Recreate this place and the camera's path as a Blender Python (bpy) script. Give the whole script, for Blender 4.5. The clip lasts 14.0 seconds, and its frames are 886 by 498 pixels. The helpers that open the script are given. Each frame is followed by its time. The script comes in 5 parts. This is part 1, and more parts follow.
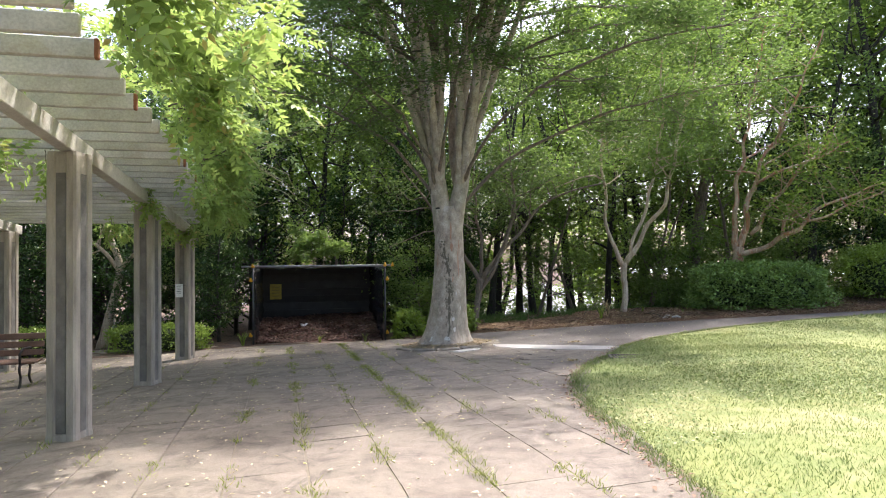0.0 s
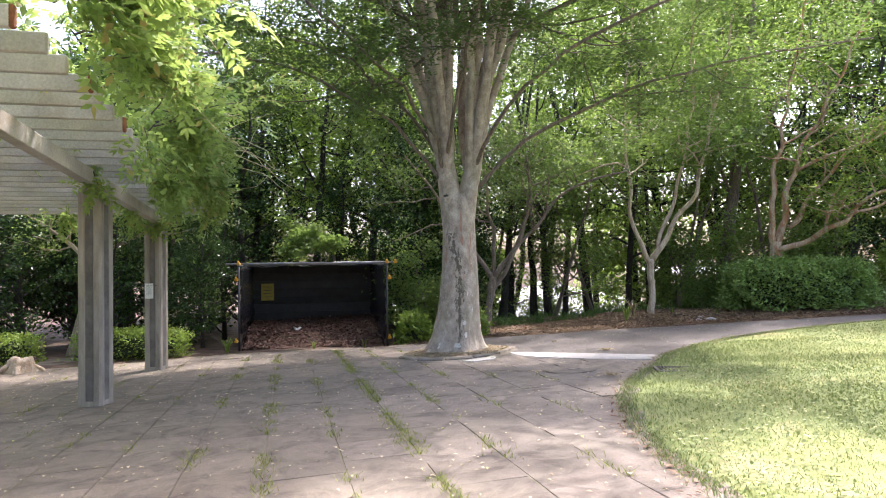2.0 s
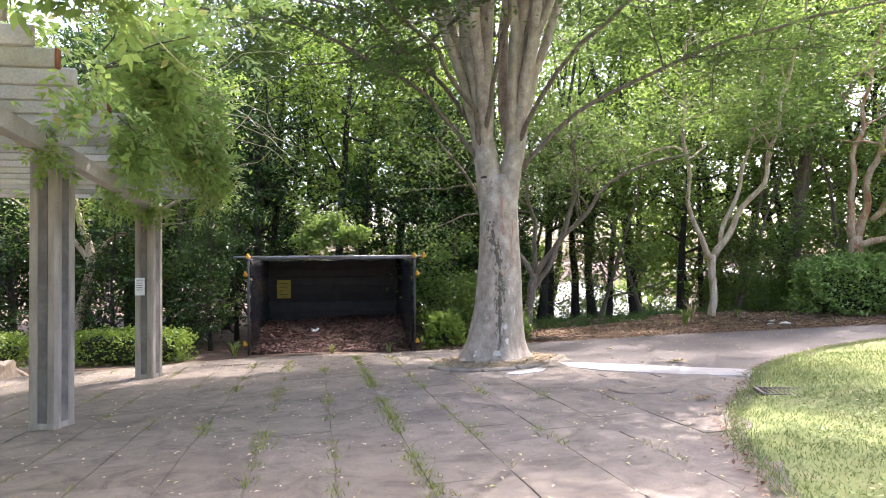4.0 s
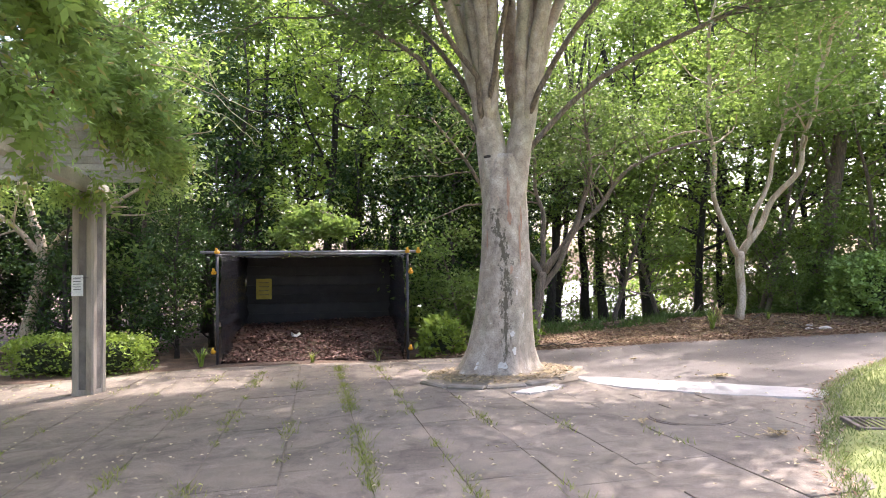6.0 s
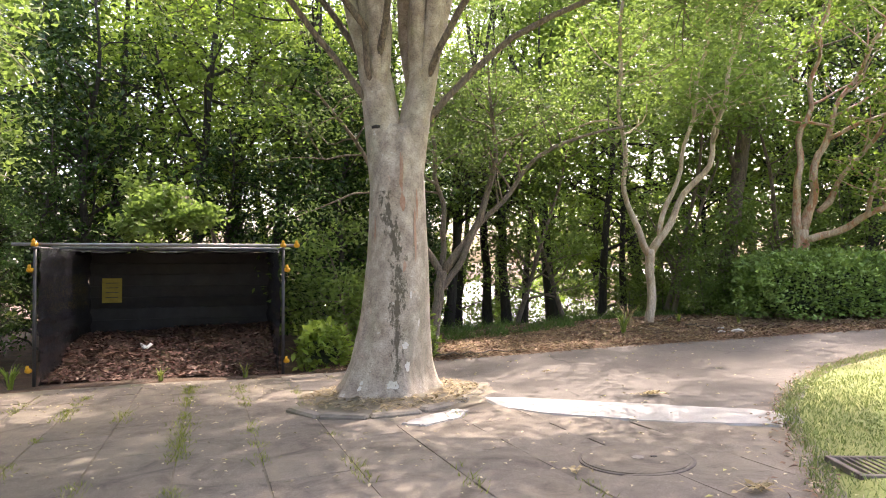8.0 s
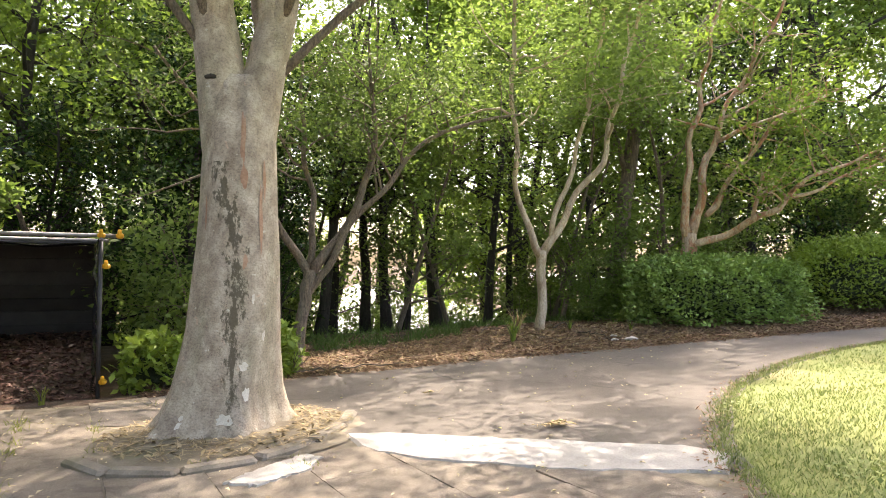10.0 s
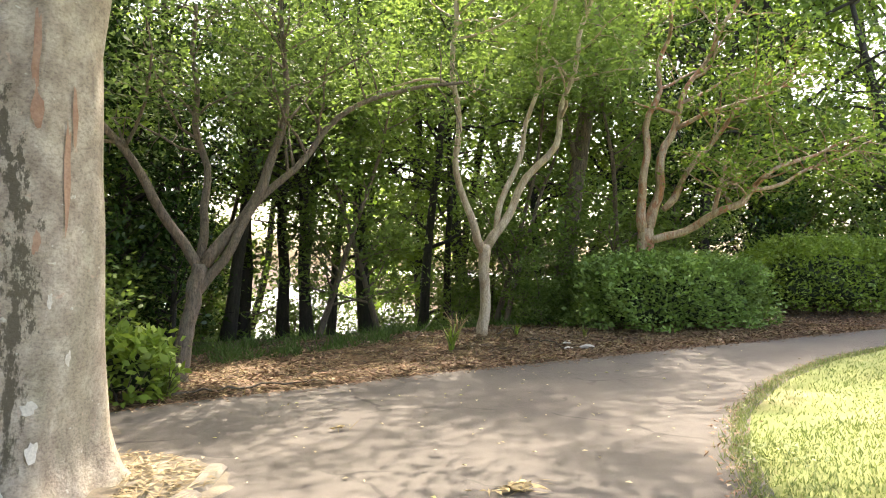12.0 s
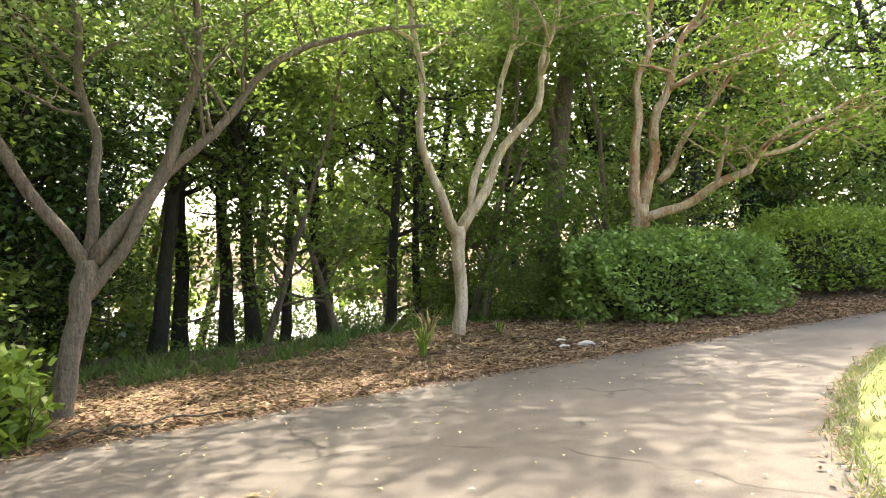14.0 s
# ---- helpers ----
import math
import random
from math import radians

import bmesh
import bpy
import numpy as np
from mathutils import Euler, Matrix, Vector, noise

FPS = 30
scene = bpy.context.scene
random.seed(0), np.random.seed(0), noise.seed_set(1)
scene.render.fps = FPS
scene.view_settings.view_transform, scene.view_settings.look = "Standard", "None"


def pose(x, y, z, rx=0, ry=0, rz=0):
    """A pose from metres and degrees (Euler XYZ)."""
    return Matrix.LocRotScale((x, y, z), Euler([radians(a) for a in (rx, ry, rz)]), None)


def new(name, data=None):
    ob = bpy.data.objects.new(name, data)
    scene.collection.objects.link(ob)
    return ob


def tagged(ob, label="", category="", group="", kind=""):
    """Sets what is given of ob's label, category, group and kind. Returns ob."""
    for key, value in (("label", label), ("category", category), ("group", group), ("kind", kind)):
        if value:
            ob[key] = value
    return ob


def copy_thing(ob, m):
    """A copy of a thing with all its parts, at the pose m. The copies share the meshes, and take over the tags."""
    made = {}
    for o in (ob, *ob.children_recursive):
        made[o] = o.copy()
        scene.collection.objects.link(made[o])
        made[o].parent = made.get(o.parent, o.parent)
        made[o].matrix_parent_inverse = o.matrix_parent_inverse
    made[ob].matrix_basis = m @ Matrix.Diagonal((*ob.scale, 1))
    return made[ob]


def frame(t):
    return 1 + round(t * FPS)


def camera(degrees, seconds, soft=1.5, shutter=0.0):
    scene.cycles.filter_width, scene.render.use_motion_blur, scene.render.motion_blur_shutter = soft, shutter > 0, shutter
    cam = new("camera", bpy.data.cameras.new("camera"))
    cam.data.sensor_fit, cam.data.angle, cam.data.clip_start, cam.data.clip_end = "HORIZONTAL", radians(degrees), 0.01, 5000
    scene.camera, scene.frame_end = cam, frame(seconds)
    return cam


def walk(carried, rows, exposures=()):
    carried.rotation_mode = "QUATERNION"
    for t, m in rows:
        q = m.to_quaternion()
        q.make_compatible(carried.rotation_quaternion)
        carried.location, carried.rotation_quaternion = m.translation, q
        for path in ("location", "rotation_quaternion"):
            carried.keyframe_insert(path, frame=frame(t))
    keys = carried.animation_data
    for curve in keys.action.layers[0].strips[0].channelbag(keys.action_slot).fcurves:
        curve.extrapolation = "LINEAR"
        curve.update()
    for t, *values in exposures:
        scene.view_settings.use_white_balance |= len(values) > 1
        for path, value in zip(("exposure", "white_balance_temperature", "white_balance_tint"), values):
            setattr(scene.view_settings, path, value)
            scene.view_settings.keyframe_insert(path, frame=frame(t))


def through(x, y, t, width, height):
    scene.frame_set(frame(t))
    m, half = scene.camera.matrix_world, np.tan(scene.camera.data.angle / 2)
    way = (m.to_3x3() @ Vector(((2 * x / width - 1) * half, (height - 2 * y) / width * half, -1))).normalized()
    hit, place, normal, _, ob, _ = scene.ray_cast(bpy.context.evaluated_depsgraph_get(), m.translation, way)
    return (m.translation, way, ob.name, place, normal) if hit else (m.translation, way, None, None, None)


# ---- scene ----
cam = camera(68.2, 14.0, soft=1.0)
METRES, EYE, TILT, LEAN, TURN = 12.0, 1.7, 0.0, 0.0, 0.0
ROWS = [
    (0.0, 0.0, 0.0, 0.0, 0.01, 1.26, 0.65),
    (0.5, -0.0021, 0.0383, -0.0016, 0.25, 1.23, 0.71),
    (1.0, -0.0035, 0.0789, -0.003, 0.55, 1.28, 0.75),
    (1.5, -0.0034, 0.1117, -0.0053, 0.54, 1.29, 0.82),
    (2.0, -0.0057, 0.1503, -0.0069, 0.51, 1.27, 0.82),
    (2.5, -0.0087, 0.1884, -0.0085, 0.48, 1.25, 0.77),
    (3.0, -0.0125, 0.2263, -0.0109, 0.6, 1.27, 0.79),
    (3.5, -0.0172, 0.2642, -0.0127, 2.95, 1.19, 0.56),
    (6.0, -0.0204, 0.436, -0.0202, 3.03, 1.21, 0.47),
    (6.5, -0.0186, 0.4703, -0.0218, 2.37, 1.18, 0.39),
    (7.0, -0.0149, 0.5068, -0.0233, -0.98, 1.17, 0.29),
    (9.5, 0.0143, 0.6671, -0.029, -11.89, 1.57, -0.29),
    (10.0, 0.0259, 0.6981, -0.0305, -15.69, 1.56, -0.56),
    (10.5, 0.0399, 0.7315, -0.0312, -18.31, 1.54, -0.64),
    (11.0, 0.0543, 0.7687, -0.0326, -20.88, 1.59, -1.01),
    (11.5, 0.0666, 0.802, -0.0341, -21.1, 1.6, -1.06),
    (12.0, 0.0785, 0.8356, -0.0358, -21.14, 1.62, -1.07),
    (12.5, 0.093, 0.8708, -0.0387, -21.06, 1.64, -0.98),
    (13.0, 0.1062, 0.9074, -0.0415, -19.03, 0.95, 0.45),
    (13.5, 0.1174, 0.9401, -0.0436, -19.25, 0.45, 1.0),
    (14.0, 0.1353, 0.9713, -0.0443, -23.75, 1.2, 1.17),
]
walk(cam, [(t, pose(0, 0, EYE, TILT, LEAN, TURN) @ pose(METRES * x, METRES * y, METRES * z, 90 + pitch, roll, yaw)) for t, x, y, z, yaw, pitch, roll in ROWS],
     [(0.0, 1.9, 6250, 17), (3.0, 2.5, 6250, 24), (6.5, 2.75, 6550, 25), (9.5, 2.6, 7450, 19), (12.0, 2.65, 7400, 13), (14.0, 2.95, 7500, 12)])

# ---- world, sun ----
SUN_EL, SUN_AZ = 59.0, 32.0          # height; degrees clockwise from straight ahead (+y)
world = bpy.data.worlds.new("sky")
scene.world = world
world.use_nodes = True
_n = world.node_tree.nodes
sky = _n.new("ShaderNodeTexSky")
sky.sky_type, sky.sun_disc = "NISHITA", False
sky.sun_elevation, sky.sun_rotation = radians(SUN_EL), radians(SUN_AZ)
sky.dust_density = 5.0
_n["Background"].inputs["Strength"].default_value = 0.15
world.node_tree.links.new(sky.outputs[0], _n["Background"].inputs["Color"])
sun = new("sun", bpy.data.lights.new("sun", "SUN"))
sun.data.energy, sun.data.angle, sun.data.color = 2.35, radians(0.7), (1.0, 0.95, 0.87)
_a, _e = radians(SUN_AZ), radians(SUN_EL)
_way = Vector((math.sin(_a) * math.cos(_e), math.cos(_a) * math.cos(_e), math.sin(_e)))
sun.rotation_euler = _way.to_track_quat("Z", "Y").to_euler()
sun.location = _way * 60

rng = np.random.default_rng(7)


# ---- materials ----
def nodes_of(name):
    m = bpy.data.materials.new(name)
    m.use_nodes = True
    t = m.node_tree
    return m, t, t.nodes["Principled BSDF"]


def add(t, kind, **given):
    n = t.nodes.new(kind)
    for k, v in given.items():
        n.inputs[k].default_value = v
    return n


def ramp(t, fac, stops):
    r = t.nodes.new("ShaderNodeValToRGB")
    while len(r.color_ramp.elements) < len(stops):
        r.color_ramp.elements.new(0.5)
    for e, (p, c) in zip(r.color_ramp.elements, stops):
        e.position, e.color = p, (*c, 1)
    t.links.new(fac, r.inputs["Fac"])
    return r.outputs["Color"]


def mix(t, a, b, fac, mode="MIX"):
    m = t.nodes.new("ShaderNodeMix")
    m.data_type, m.blend_type = "RGBA", mode
    for socket, v in ((m.inputs["Factor"], fac), (m.inputs["A"], a), (m.inputs["B"], b)):
        if isinstance(v, (int, float)):
            socket.default_value = v
        elif isinstance(v, tuple):
            socket.default_value = (*v, 1)
        else:
            t.links.new(v, socket)
    return m.outputs["Result"]


def coords(t, scale=(1, 1, 1)):
    c, m = t.nodes.new("ShaderNodeTexCoord"), t.nodes.new("ShaderNodeMapping")
    m.inputs["Scale"].default_value = scale
    t.links.new(c.outputs["Object"], m.inputs["Vector"])
    return m.outputs["Vector"]


def world_coords(t, scale=(1, 1, 1)):
    c, m = t.nodes.new("ShaderNodeNewGeometry"), t.nodes.new("ShaderNodeMapping")
    m.inputs["Scale"].default_value = scale
    t.links.new(c.outputs["Position"], m.inputs["Vector"])
    return m.outputs["Vector"]


def noise_of(t, vec, scale, detail=4.0, rough=0.6, distort=0.0):
    n = add(t, "ShaderNodeTexNoise", Scale=scale, Detail=detail, Roughness=rough, Distortion=distort)
    t.links.new(vec, n.inputs["Vector"])
    return n.outputs["Fac"]


def relief(t, bsdf, height, strength, distance=0.01):
    b = add(t, "ShaderNodeBump", Strength=strength, Distance=distance)
    t.links.new(height, b.inputs["Height"])
    t.links.new(b.outputs["Normal"], bsdf.inputs["Normal"])


def leaf_material(name, dark, light, glow, rough=0.5, through=0.45, odd=None, patch=1.2):
    """Leaves: each its own tone, larger patches of tone, light shining through."""
    m, t, b = nodes_of(name)
    g = t.nodes.new("ShaderNodeNewGeometry")
    one = ramp(t, g.outputs["Random Per Island"], [(0.0, tuple(0.6 * c for c in dark)), (0.5, tuple(0.5 * (a + c) for a, c in zip(dark, light))), (1.0, tuple(1.2 * c for c in light))])
    big = noise_of(t, world_coords(t), patch, 2.0)
    col = mix(t, one, light, ramp(t, big, [(0.4, (0, 0, 0)), (0.7, (0.55, 0.55, 0.55))]))
    if odd:
        col = mix(t, col, odd, ramp(t, g.outputs["Random Per Island"], [(0.93, (0, 0, 0)), (0.95, (0.8, 0.8, 0.8))]))
    t.links.new(col, b.inputs["Base Color"])
    b.inputs["Roughness"].default_value = rough
    b.inputs["Specular IOR Level"].default_value = 0.35
    tr = t.nodes.new("ShaderNodeBsdfTranslucent")
    t.links.new(mix(t, col, glow, 0.6), tr.inputs["Color"])
    ms = t.nodes.new("ShaderNodeMixShader")
    ms.inputs["Fac"].default_value = through
    t.links.new(b.outputs[0], ms.inputs[1])
    t.links.new(tr.outputs[0], ms.inputs[2])
    t.links.new(ms.outputs[0], t.nodes["Material Output"].inputs["Surface"])
    return m


def plain_material(name, a, b2, scale, rough=0.8, bump=0.3, fine=60.0, stains=None, metal=0.0, stretch=(1, 1, 1), distance=0.004):
    m, t, b = nodes_of(name)
    v = world_coords(t, stretch)
    n1, n2 = noise_of(t, v, scale, 5.0), noise_of(t, v, fine, 3.0)
    col = ramp(t, n1, [(0.3, a), (0.7, b2)])
    col = mix(t, col, ramp(t, n2, [(0.3, (0.55, 0.55, 0.55)), (0.7, (1.0, 1.0, 1.0))]), 0.6, "MULTIPLY")
    if stains:
        n3 = noise_of(t, v, scale * 0.45, 6.0, 0.7, 0.8)
        col = mix(t, col, stains, ramp(t, n3, [(0.55, (0, 0, 0)), (0.68, (0.75, 0.75, 0.75))]))
    t.links.new(col, b.inputs["Base Color"])
    b.inputs["Roughness"].default_value = rough
    b.inputs["Metallic"].default_value = metal
    relief(t, b, n2, bump, distance)
    return m


def asphalt_material():
    m, t, b = nodes_of("worn_asphalt")
    v = world_coords(t)
    fine, mid, big = noise_of(t, v, 180.0, 2.0), noise_of(t, v, 9.0, 5.0), noise_of(t, v, 0.7, 4.0)
    col = ramp(t, fine, [(0.3, (0.057, 0.050, 0.043)), (0.55, (0.113, 0.100, 0.086)), (0.75, (0.22, 0.197, 0.170))])
    col = mix(t, col, ramp(t, mid, [(0.3, (0.72, 0.70, 0.68)), (0.7, (1.0, 1.0, 1.0))]), 0.8, "MULTIPLY")
    col = mix(t, col, (0.158, 0.139, 0.115), ramp(t, big, [(0.4, (0, 0, 0)), (0.75, (0.55, 0.55, 0.55))]))
    warp = t.nodes.new("ShaderNodeVectorMath")
    wob = add(t, "ShaderNodeTexNoise", Scale=1.6, Detail=5.0)
    t.links.new(v, wob.inputs["Vector"])
    sc = t.nodes.new("ShaderNodeVectorMath")
    sc.operation = "SCALE"
    sc.inputs["Scale"].default_value = 0.5
    t.links.new(wob.outputs["Color"], sc.inputs[0])
    t.links.new(v, warp.inputs[0])
    t.links.new(sc.outputs[0], warp.inputs[1])
    vor = add(t, "ShaderNodeTexVoronoi", Scale=0.55)
    vor.feature = "DISTANCE_TO_EDGE"
    t.links.new(warp.outputs[0], vor.inputs["Vector"])
    some = ramp(t, noise_of(t, v, 0.9, 2.0), [(0.5, (0, 0, 0)), (0.6, (0.8, 0.8, 0.8))])
    line = ramp(t, vor.outputs["Distance"], [(0.003, (1, 1, 1)), (0.010, (0, 0, 0))])
    col = mix(t, col, (0.035, 0.03, 0.025), mix(t, line, some, 1.0, "MULTIPLY"))
    t.links.new(col, b.inputs["Base Color"])
    b.inputs["Roughness"].default_value = 0.9
    relief(t, b, fine, 0.5, 0.004)
    return m


def slab_material():
    m, t, b = nodes_of("paving_slab")
    v = world_coords(t)
    info = t.nodes.new("ShaderNodeObjectInfo")
    fine, mid, big = noise_of(t, v, 150.0, 2.0), noise_of(t, v, 6.0, 5.0), noise_of(t, v, 0.8, 4.0)
    col = ramp(t, fine, [(0.3, (0.118, 0.098, 0.077)), (0.55, (0.218, 0.185, 0.147)), (0.75, (0.36, 0.312, 0.25))])
    col = mix(t, col, ramp(t, info.outputs["Random"], [(0.0, (0.80, 0.79, 0.78)), (1.0, (1.0, 1.0, 1.0))]), 1.0, "MULTIPLY")
    col = mix(t, col, ramp(t, mid, [(0.3, (0.68, 0.66, 0.64)), (0.65, (1.0, 1.0, 1.0))]), 0.85, "MULTIPLY")
    col = mix(t, col, (0.19, 0.165, 0.12), ramp(t, big, [(0.45, (0, 0, 0)), (0.72, (0.6, 0.6, 0.6))]))
    blot = noise_of(t, v, 2.3, 6.0, 0.75, 1.0)
    col = mix(t, col, ramp(t, blot, [(0.36, (0.55, 0.53, 0.50)), (0.5, (1, 1, 1)), (0.68, (1.22, 1.2, 1.17))]), 0.9, "MULTIPLY")
    t.links.new(col, b.inputs["Base Color"])
    b.inputs["Roughness"].default_value = 0.88
    relief(t, b, fine, 0.5, 0.004)
    return m


def zelkova_bark(streak=False):
    """Grey smooth bark, pink-brown where flakes have come off, dark moss down the front."""
    m, t, b = nodes_of("stained_grey_bark" if streak else "grey_flaking_bark")
    v = coords(t)
    grain = noise_of(t, coords(t, (5, 5, 3.4)), 1.8, 7.0, 0.62)
    spots = noise_of(t, coords(t, (5, 5, 4)), 2.2, 5.0, 0.6, 0.4)
    fine = noise_of(t, coords(t, (26, 26, 34)), 2.0, 5.0)
    col = ramp(t, grain, [(0.32, (0.25, 0.20, 0.155)), (0.5, (0.375, 0.312, 0.242)), (0.68, (0.515, 0.45, 0.36))])
    col = mix(t, col, (0.23, 0.235, 0.15), ramp(t, noise_of(t, coords(t, (2, 2, 0.5)), 1.4, 3.0), [(0.5, (0, 0, 0)), (0.7, (0.5, 0.5, 0.5))]))
    col = mix(t, col, (0.50, 0.36, 0.27), ramp(t, spots, [(0.66, (0, 0, 0)), (0.69, (0.8, 0.8, 0.8))]))
    col = mix(t, col, (0.60, 0.57, 0.48), ramp(t, noise_of(t, coords(t, (6, 6, 7)), 2.6, 2.0), [(0.70, (0, 0, 0)), (0.73, (0.8, 0.8, 0.8))]))
    col = mix(t, col, ramp(t, fine, [(0.3, (0.5, 0.48, 0.46)), (0.52, (1, 1, 1)), (0.75, (1.2, 1.2, 1.15))]), 0.75, "MULTIPLY")
    if streak:
        sep = t.nodes.new("ShaderNodeSeparateXYZ")
        t.links.new(v, sep.inputs[0])

        def calc(op, a, c=0.0):
            n = t.nodes.new("ShaderNodeMath")
            n.operation = op
            for i, q in enumerate((a, c)):
                if isinstance(q, (int, float)):
                    n.inputs[i].default_value = q
                else:
                    t.links.new(q, n.inputs[i])
            return n.outputs[0]

        bend = add(t, "ShaderNodeMapRange", **{"From Min": 1.45, "From Max": 2.2, "To Min": 0.02, "To Max": -0.13})
        t.links.new(sep.outputs["Z"], bend.inputs["Value"])
        off = calc("ABSOLUTE", calc("SUBTRACT", sep.outputs["X"], bend.outputs[0]))
        rag = noise_of(t, coords(t, (20, 20, 9)), 1.0, 7.0, 0.75)
        near = calc("SUBTRACT", 3.0, calc("ADD", calc("MULTIPLY", off, 7.5), calc("MULTIPLY", rag, 4.9)))
        ends = calc("MULTIPLY", calc("LESS_THAN", sep.outputs["Z"], 2.18), calc("LESS_THAN", sep.outputs["Y"], 0.0))
        low = add(t, "ShaderNodeMapRange", **{"From Min": 0.1, "From Max": 0.9, "To Min": 0.35, "To Max": 1.0})
        t.links.new(sep.outputs["Z"], low.inputs["Value"])
        wet = calc("MULTIPLY", calc("MULTIPLY", near, low.outputs[0]), ends)
        col = mix(t, col, (0.075, 0.065, 0.04), ramp(t, wet, [(0.12, (0, 0, 0)), (0.42, (0.9, 0.9, 0.9))]))
    t.links.new(col, b.inputs["Base Color"])
    b.inputs["Roughness"].default_value = 0.85
    s = t.nodes.new("ShaderNodeMath")
    s.operation = "ADD"
    t.links.new(grain, s.inputs[0])
    t.links.new(fine, s.inputs[1])
    relief(t, b, s.outputs[0], 0.5, 0.012)
    return m


def bark(name, a, b2, c, rough=0.85, along=(14, 14, 2.0), depth=0.02):
    m, t, b = nodes_of(name)
    n1 = noise_of(t, coords(t, along), 1.6, 7.0, 0.7)
    n2 = noise_of(t, coords(t, (5, 5, 1.8)), 1.5, 4.0, 0.6, 0.6)
    n3 = noise_of(t, coords(t, (45, 45, 18)), 1.5, 4.0, 0.7)
    col = mix(t, ramp(t, n1, [(0.36, a), (0.62, b2)]), c, ramp(t, n2, [(0.48, (0, 0, 0)), (0.58, (0.9, 0.9, 0.9))]))
    col = mix(t, col, ramp(t, n3, [(0.33, (0.42, 0.40, 0.38)), (0.55, (1, 1, 1)), (0.75, (1.25, 1.22, 1.15))]), 0.85, "MULTIPLY")
    t.links.new(col, b.inputs["Base Color"])
    b.inputs["Roughness"].default_value = rough
    k = t.nodes.new("ShaderNodeMath")
    k.operation = "ADD"
    t.links.new(n1, k.inputs[0])
    t.links.new(n3, k.inputs[1])
    relief(t, b, k.outputs[0], 0.9, depth)
    return m


M_ASPHALT, M_SLAB, M_ZELK, M_TRUNK = asphalt_material(), slab_material(), zelkova_bark(), zelkova_bark(True)
M_SOIL = plain_material("leafy_soil", (0.055, 0.035, 0.022), (0.16, 0.10, 0.062), 3.0, 0.95, 0.8, 45.0, (0.05, 0.06, 0.02), distance=0.03)
M_BED = plain_material("joint_soil", (0.15, 0.125, 0.09), (0.25, 0.215, 0.155), 3.0, 0.95, 0.5, 60.0, (0.15, 0.16, 0.07))
M_TURF = plain_material("lawn_turf", (0.15, 0.19, 0.055), (0.25, 0.27, 0.085), 1.2, 0.95, 0.6, 70.0, (0.36, 0.32, 0.16), distance=0.012)
M_CONCRETE = plain_material("weathered_concrete", (0.24, 0.21, 0.172), (0.45, 0.405, 0.335), 2.0, 0.85, 0.35, 90.0, (0.17, 0.148, 0.118), stretch=(4, 4, 0.7))
M_AGG = plain_material("exposed_aggregate", (0.11, 0.10, 0.09), (0.23, 0.215, 0.19), 4.0, 0.9, 0.8, 120.0, (0.10, 0.095, 0.08), distance=0.008)
M_KERB = plain_material("kerb_concrete", (0.15, 0.13, 0.10), (0.27, 0.235, 0.19), 5.0, 0.9, 0.4, 80.0, (0.11, 0.105, 0.065))
M_PATCH = plain_material("pale_repair_mortar", (0.35, 0.335, 0.305), (0.46, 0.44, 0.405), 2.5, 0.85, 0.3, 80.0, (0.38, 0.355, 0.31))
M_WHITE = plain_material("peeling_white_paint", (0.37, 0.35, 0.30), (0.58, 0.56, 0.50), 2.0, 0.6, 0.3, 50.0, (0.30, 0.24, 0.17), stretch=(1, 1, 1))
M_RUST = plain_material("rust", (0.16, 0.05, 0.02), (0.30, 0.12, 0.05), 12.0, 0.9)
M_BLACK = plain_material("black_sheeting", (0.016, 0.016, 0.019), (0.042, 0.042, 0.048), 3.0, 0.24, 1.0, 9.0, distance=0.06)
M_BLACK2 = plain_material("dark_boards", (0.014, 0.013, 0.013), (0.035, 0.033, 0.032), 4.0, 0.6, 0.5, 30.0)
M_STEEL = plain_material("galvanised_pipe", (0.18, 0.185, 0.19), (0.34, 0.35, 0.36), 6.0, 0.4, 0.1, 90.0, (0.18, 0.17, 0.16), metal=0.6)
M_DARKPIPE = plain_material("dark_pipe", (0.03, 0.03, 0.035), (0.07, 0.07, 0.075), 6.0, 0.45, 0.1, 90.0, metal=0.3)
M_ORANGE = plain_material("yellow_plastic", (0.62, 0.30, 0.01), (0.78, 0.42, 0.02), 20.0, 0.5)
M_YELLOW = plain_material("faded_yellow_sign", (0.36, 0.27, 0.03), (0.50, 0.38, 0.05), 6.0, 0.6)
M_PAPER = plain_material("white_notice", (0.72, 0.74, 0.70), (0.80, 0.82, 0.79), 6.0, 0.6)
M_INK = plain_material("ink", (0.05, 0.05, 0.05), (0.08, 0.08, 0.08), 6.0, 0.6)
M_IRON = plain_material("cast_iron", (0.022, 0.018, 0.016), (0.05, 0.04, 0.035), 12.0, 0.55, 0.4, 70.0, metal=0.4)
M_BENCHWOOD = plain_material("bench_wood", (0.10, 0.05, 0.032), (0.19, 0.105, 0.07), 5.0, 0.7, 0.4, 60.0)
M_MANHOLE = plain_material("manhole_iron", (0.19, 0.165, 0.145), (0.33, 0.29, 0.25), 8.0, 0.8, 0.6, 90.0)
# near-black green: the deep shade inside shrubs, put into the colour
M_SHADE_CORE = plain_material("core_shade_green", (0.010, 0.016, 0.005), (0.035, 0.055, 0.016), 14.0, 0.9, 1.0, 22.0, distance=0.05)
M_GRATE = plain_material("rusty_grey_iron", (0.11, 0.085, 0.07), (0.20, 0.165, 0.14), 12.0, 0.8)
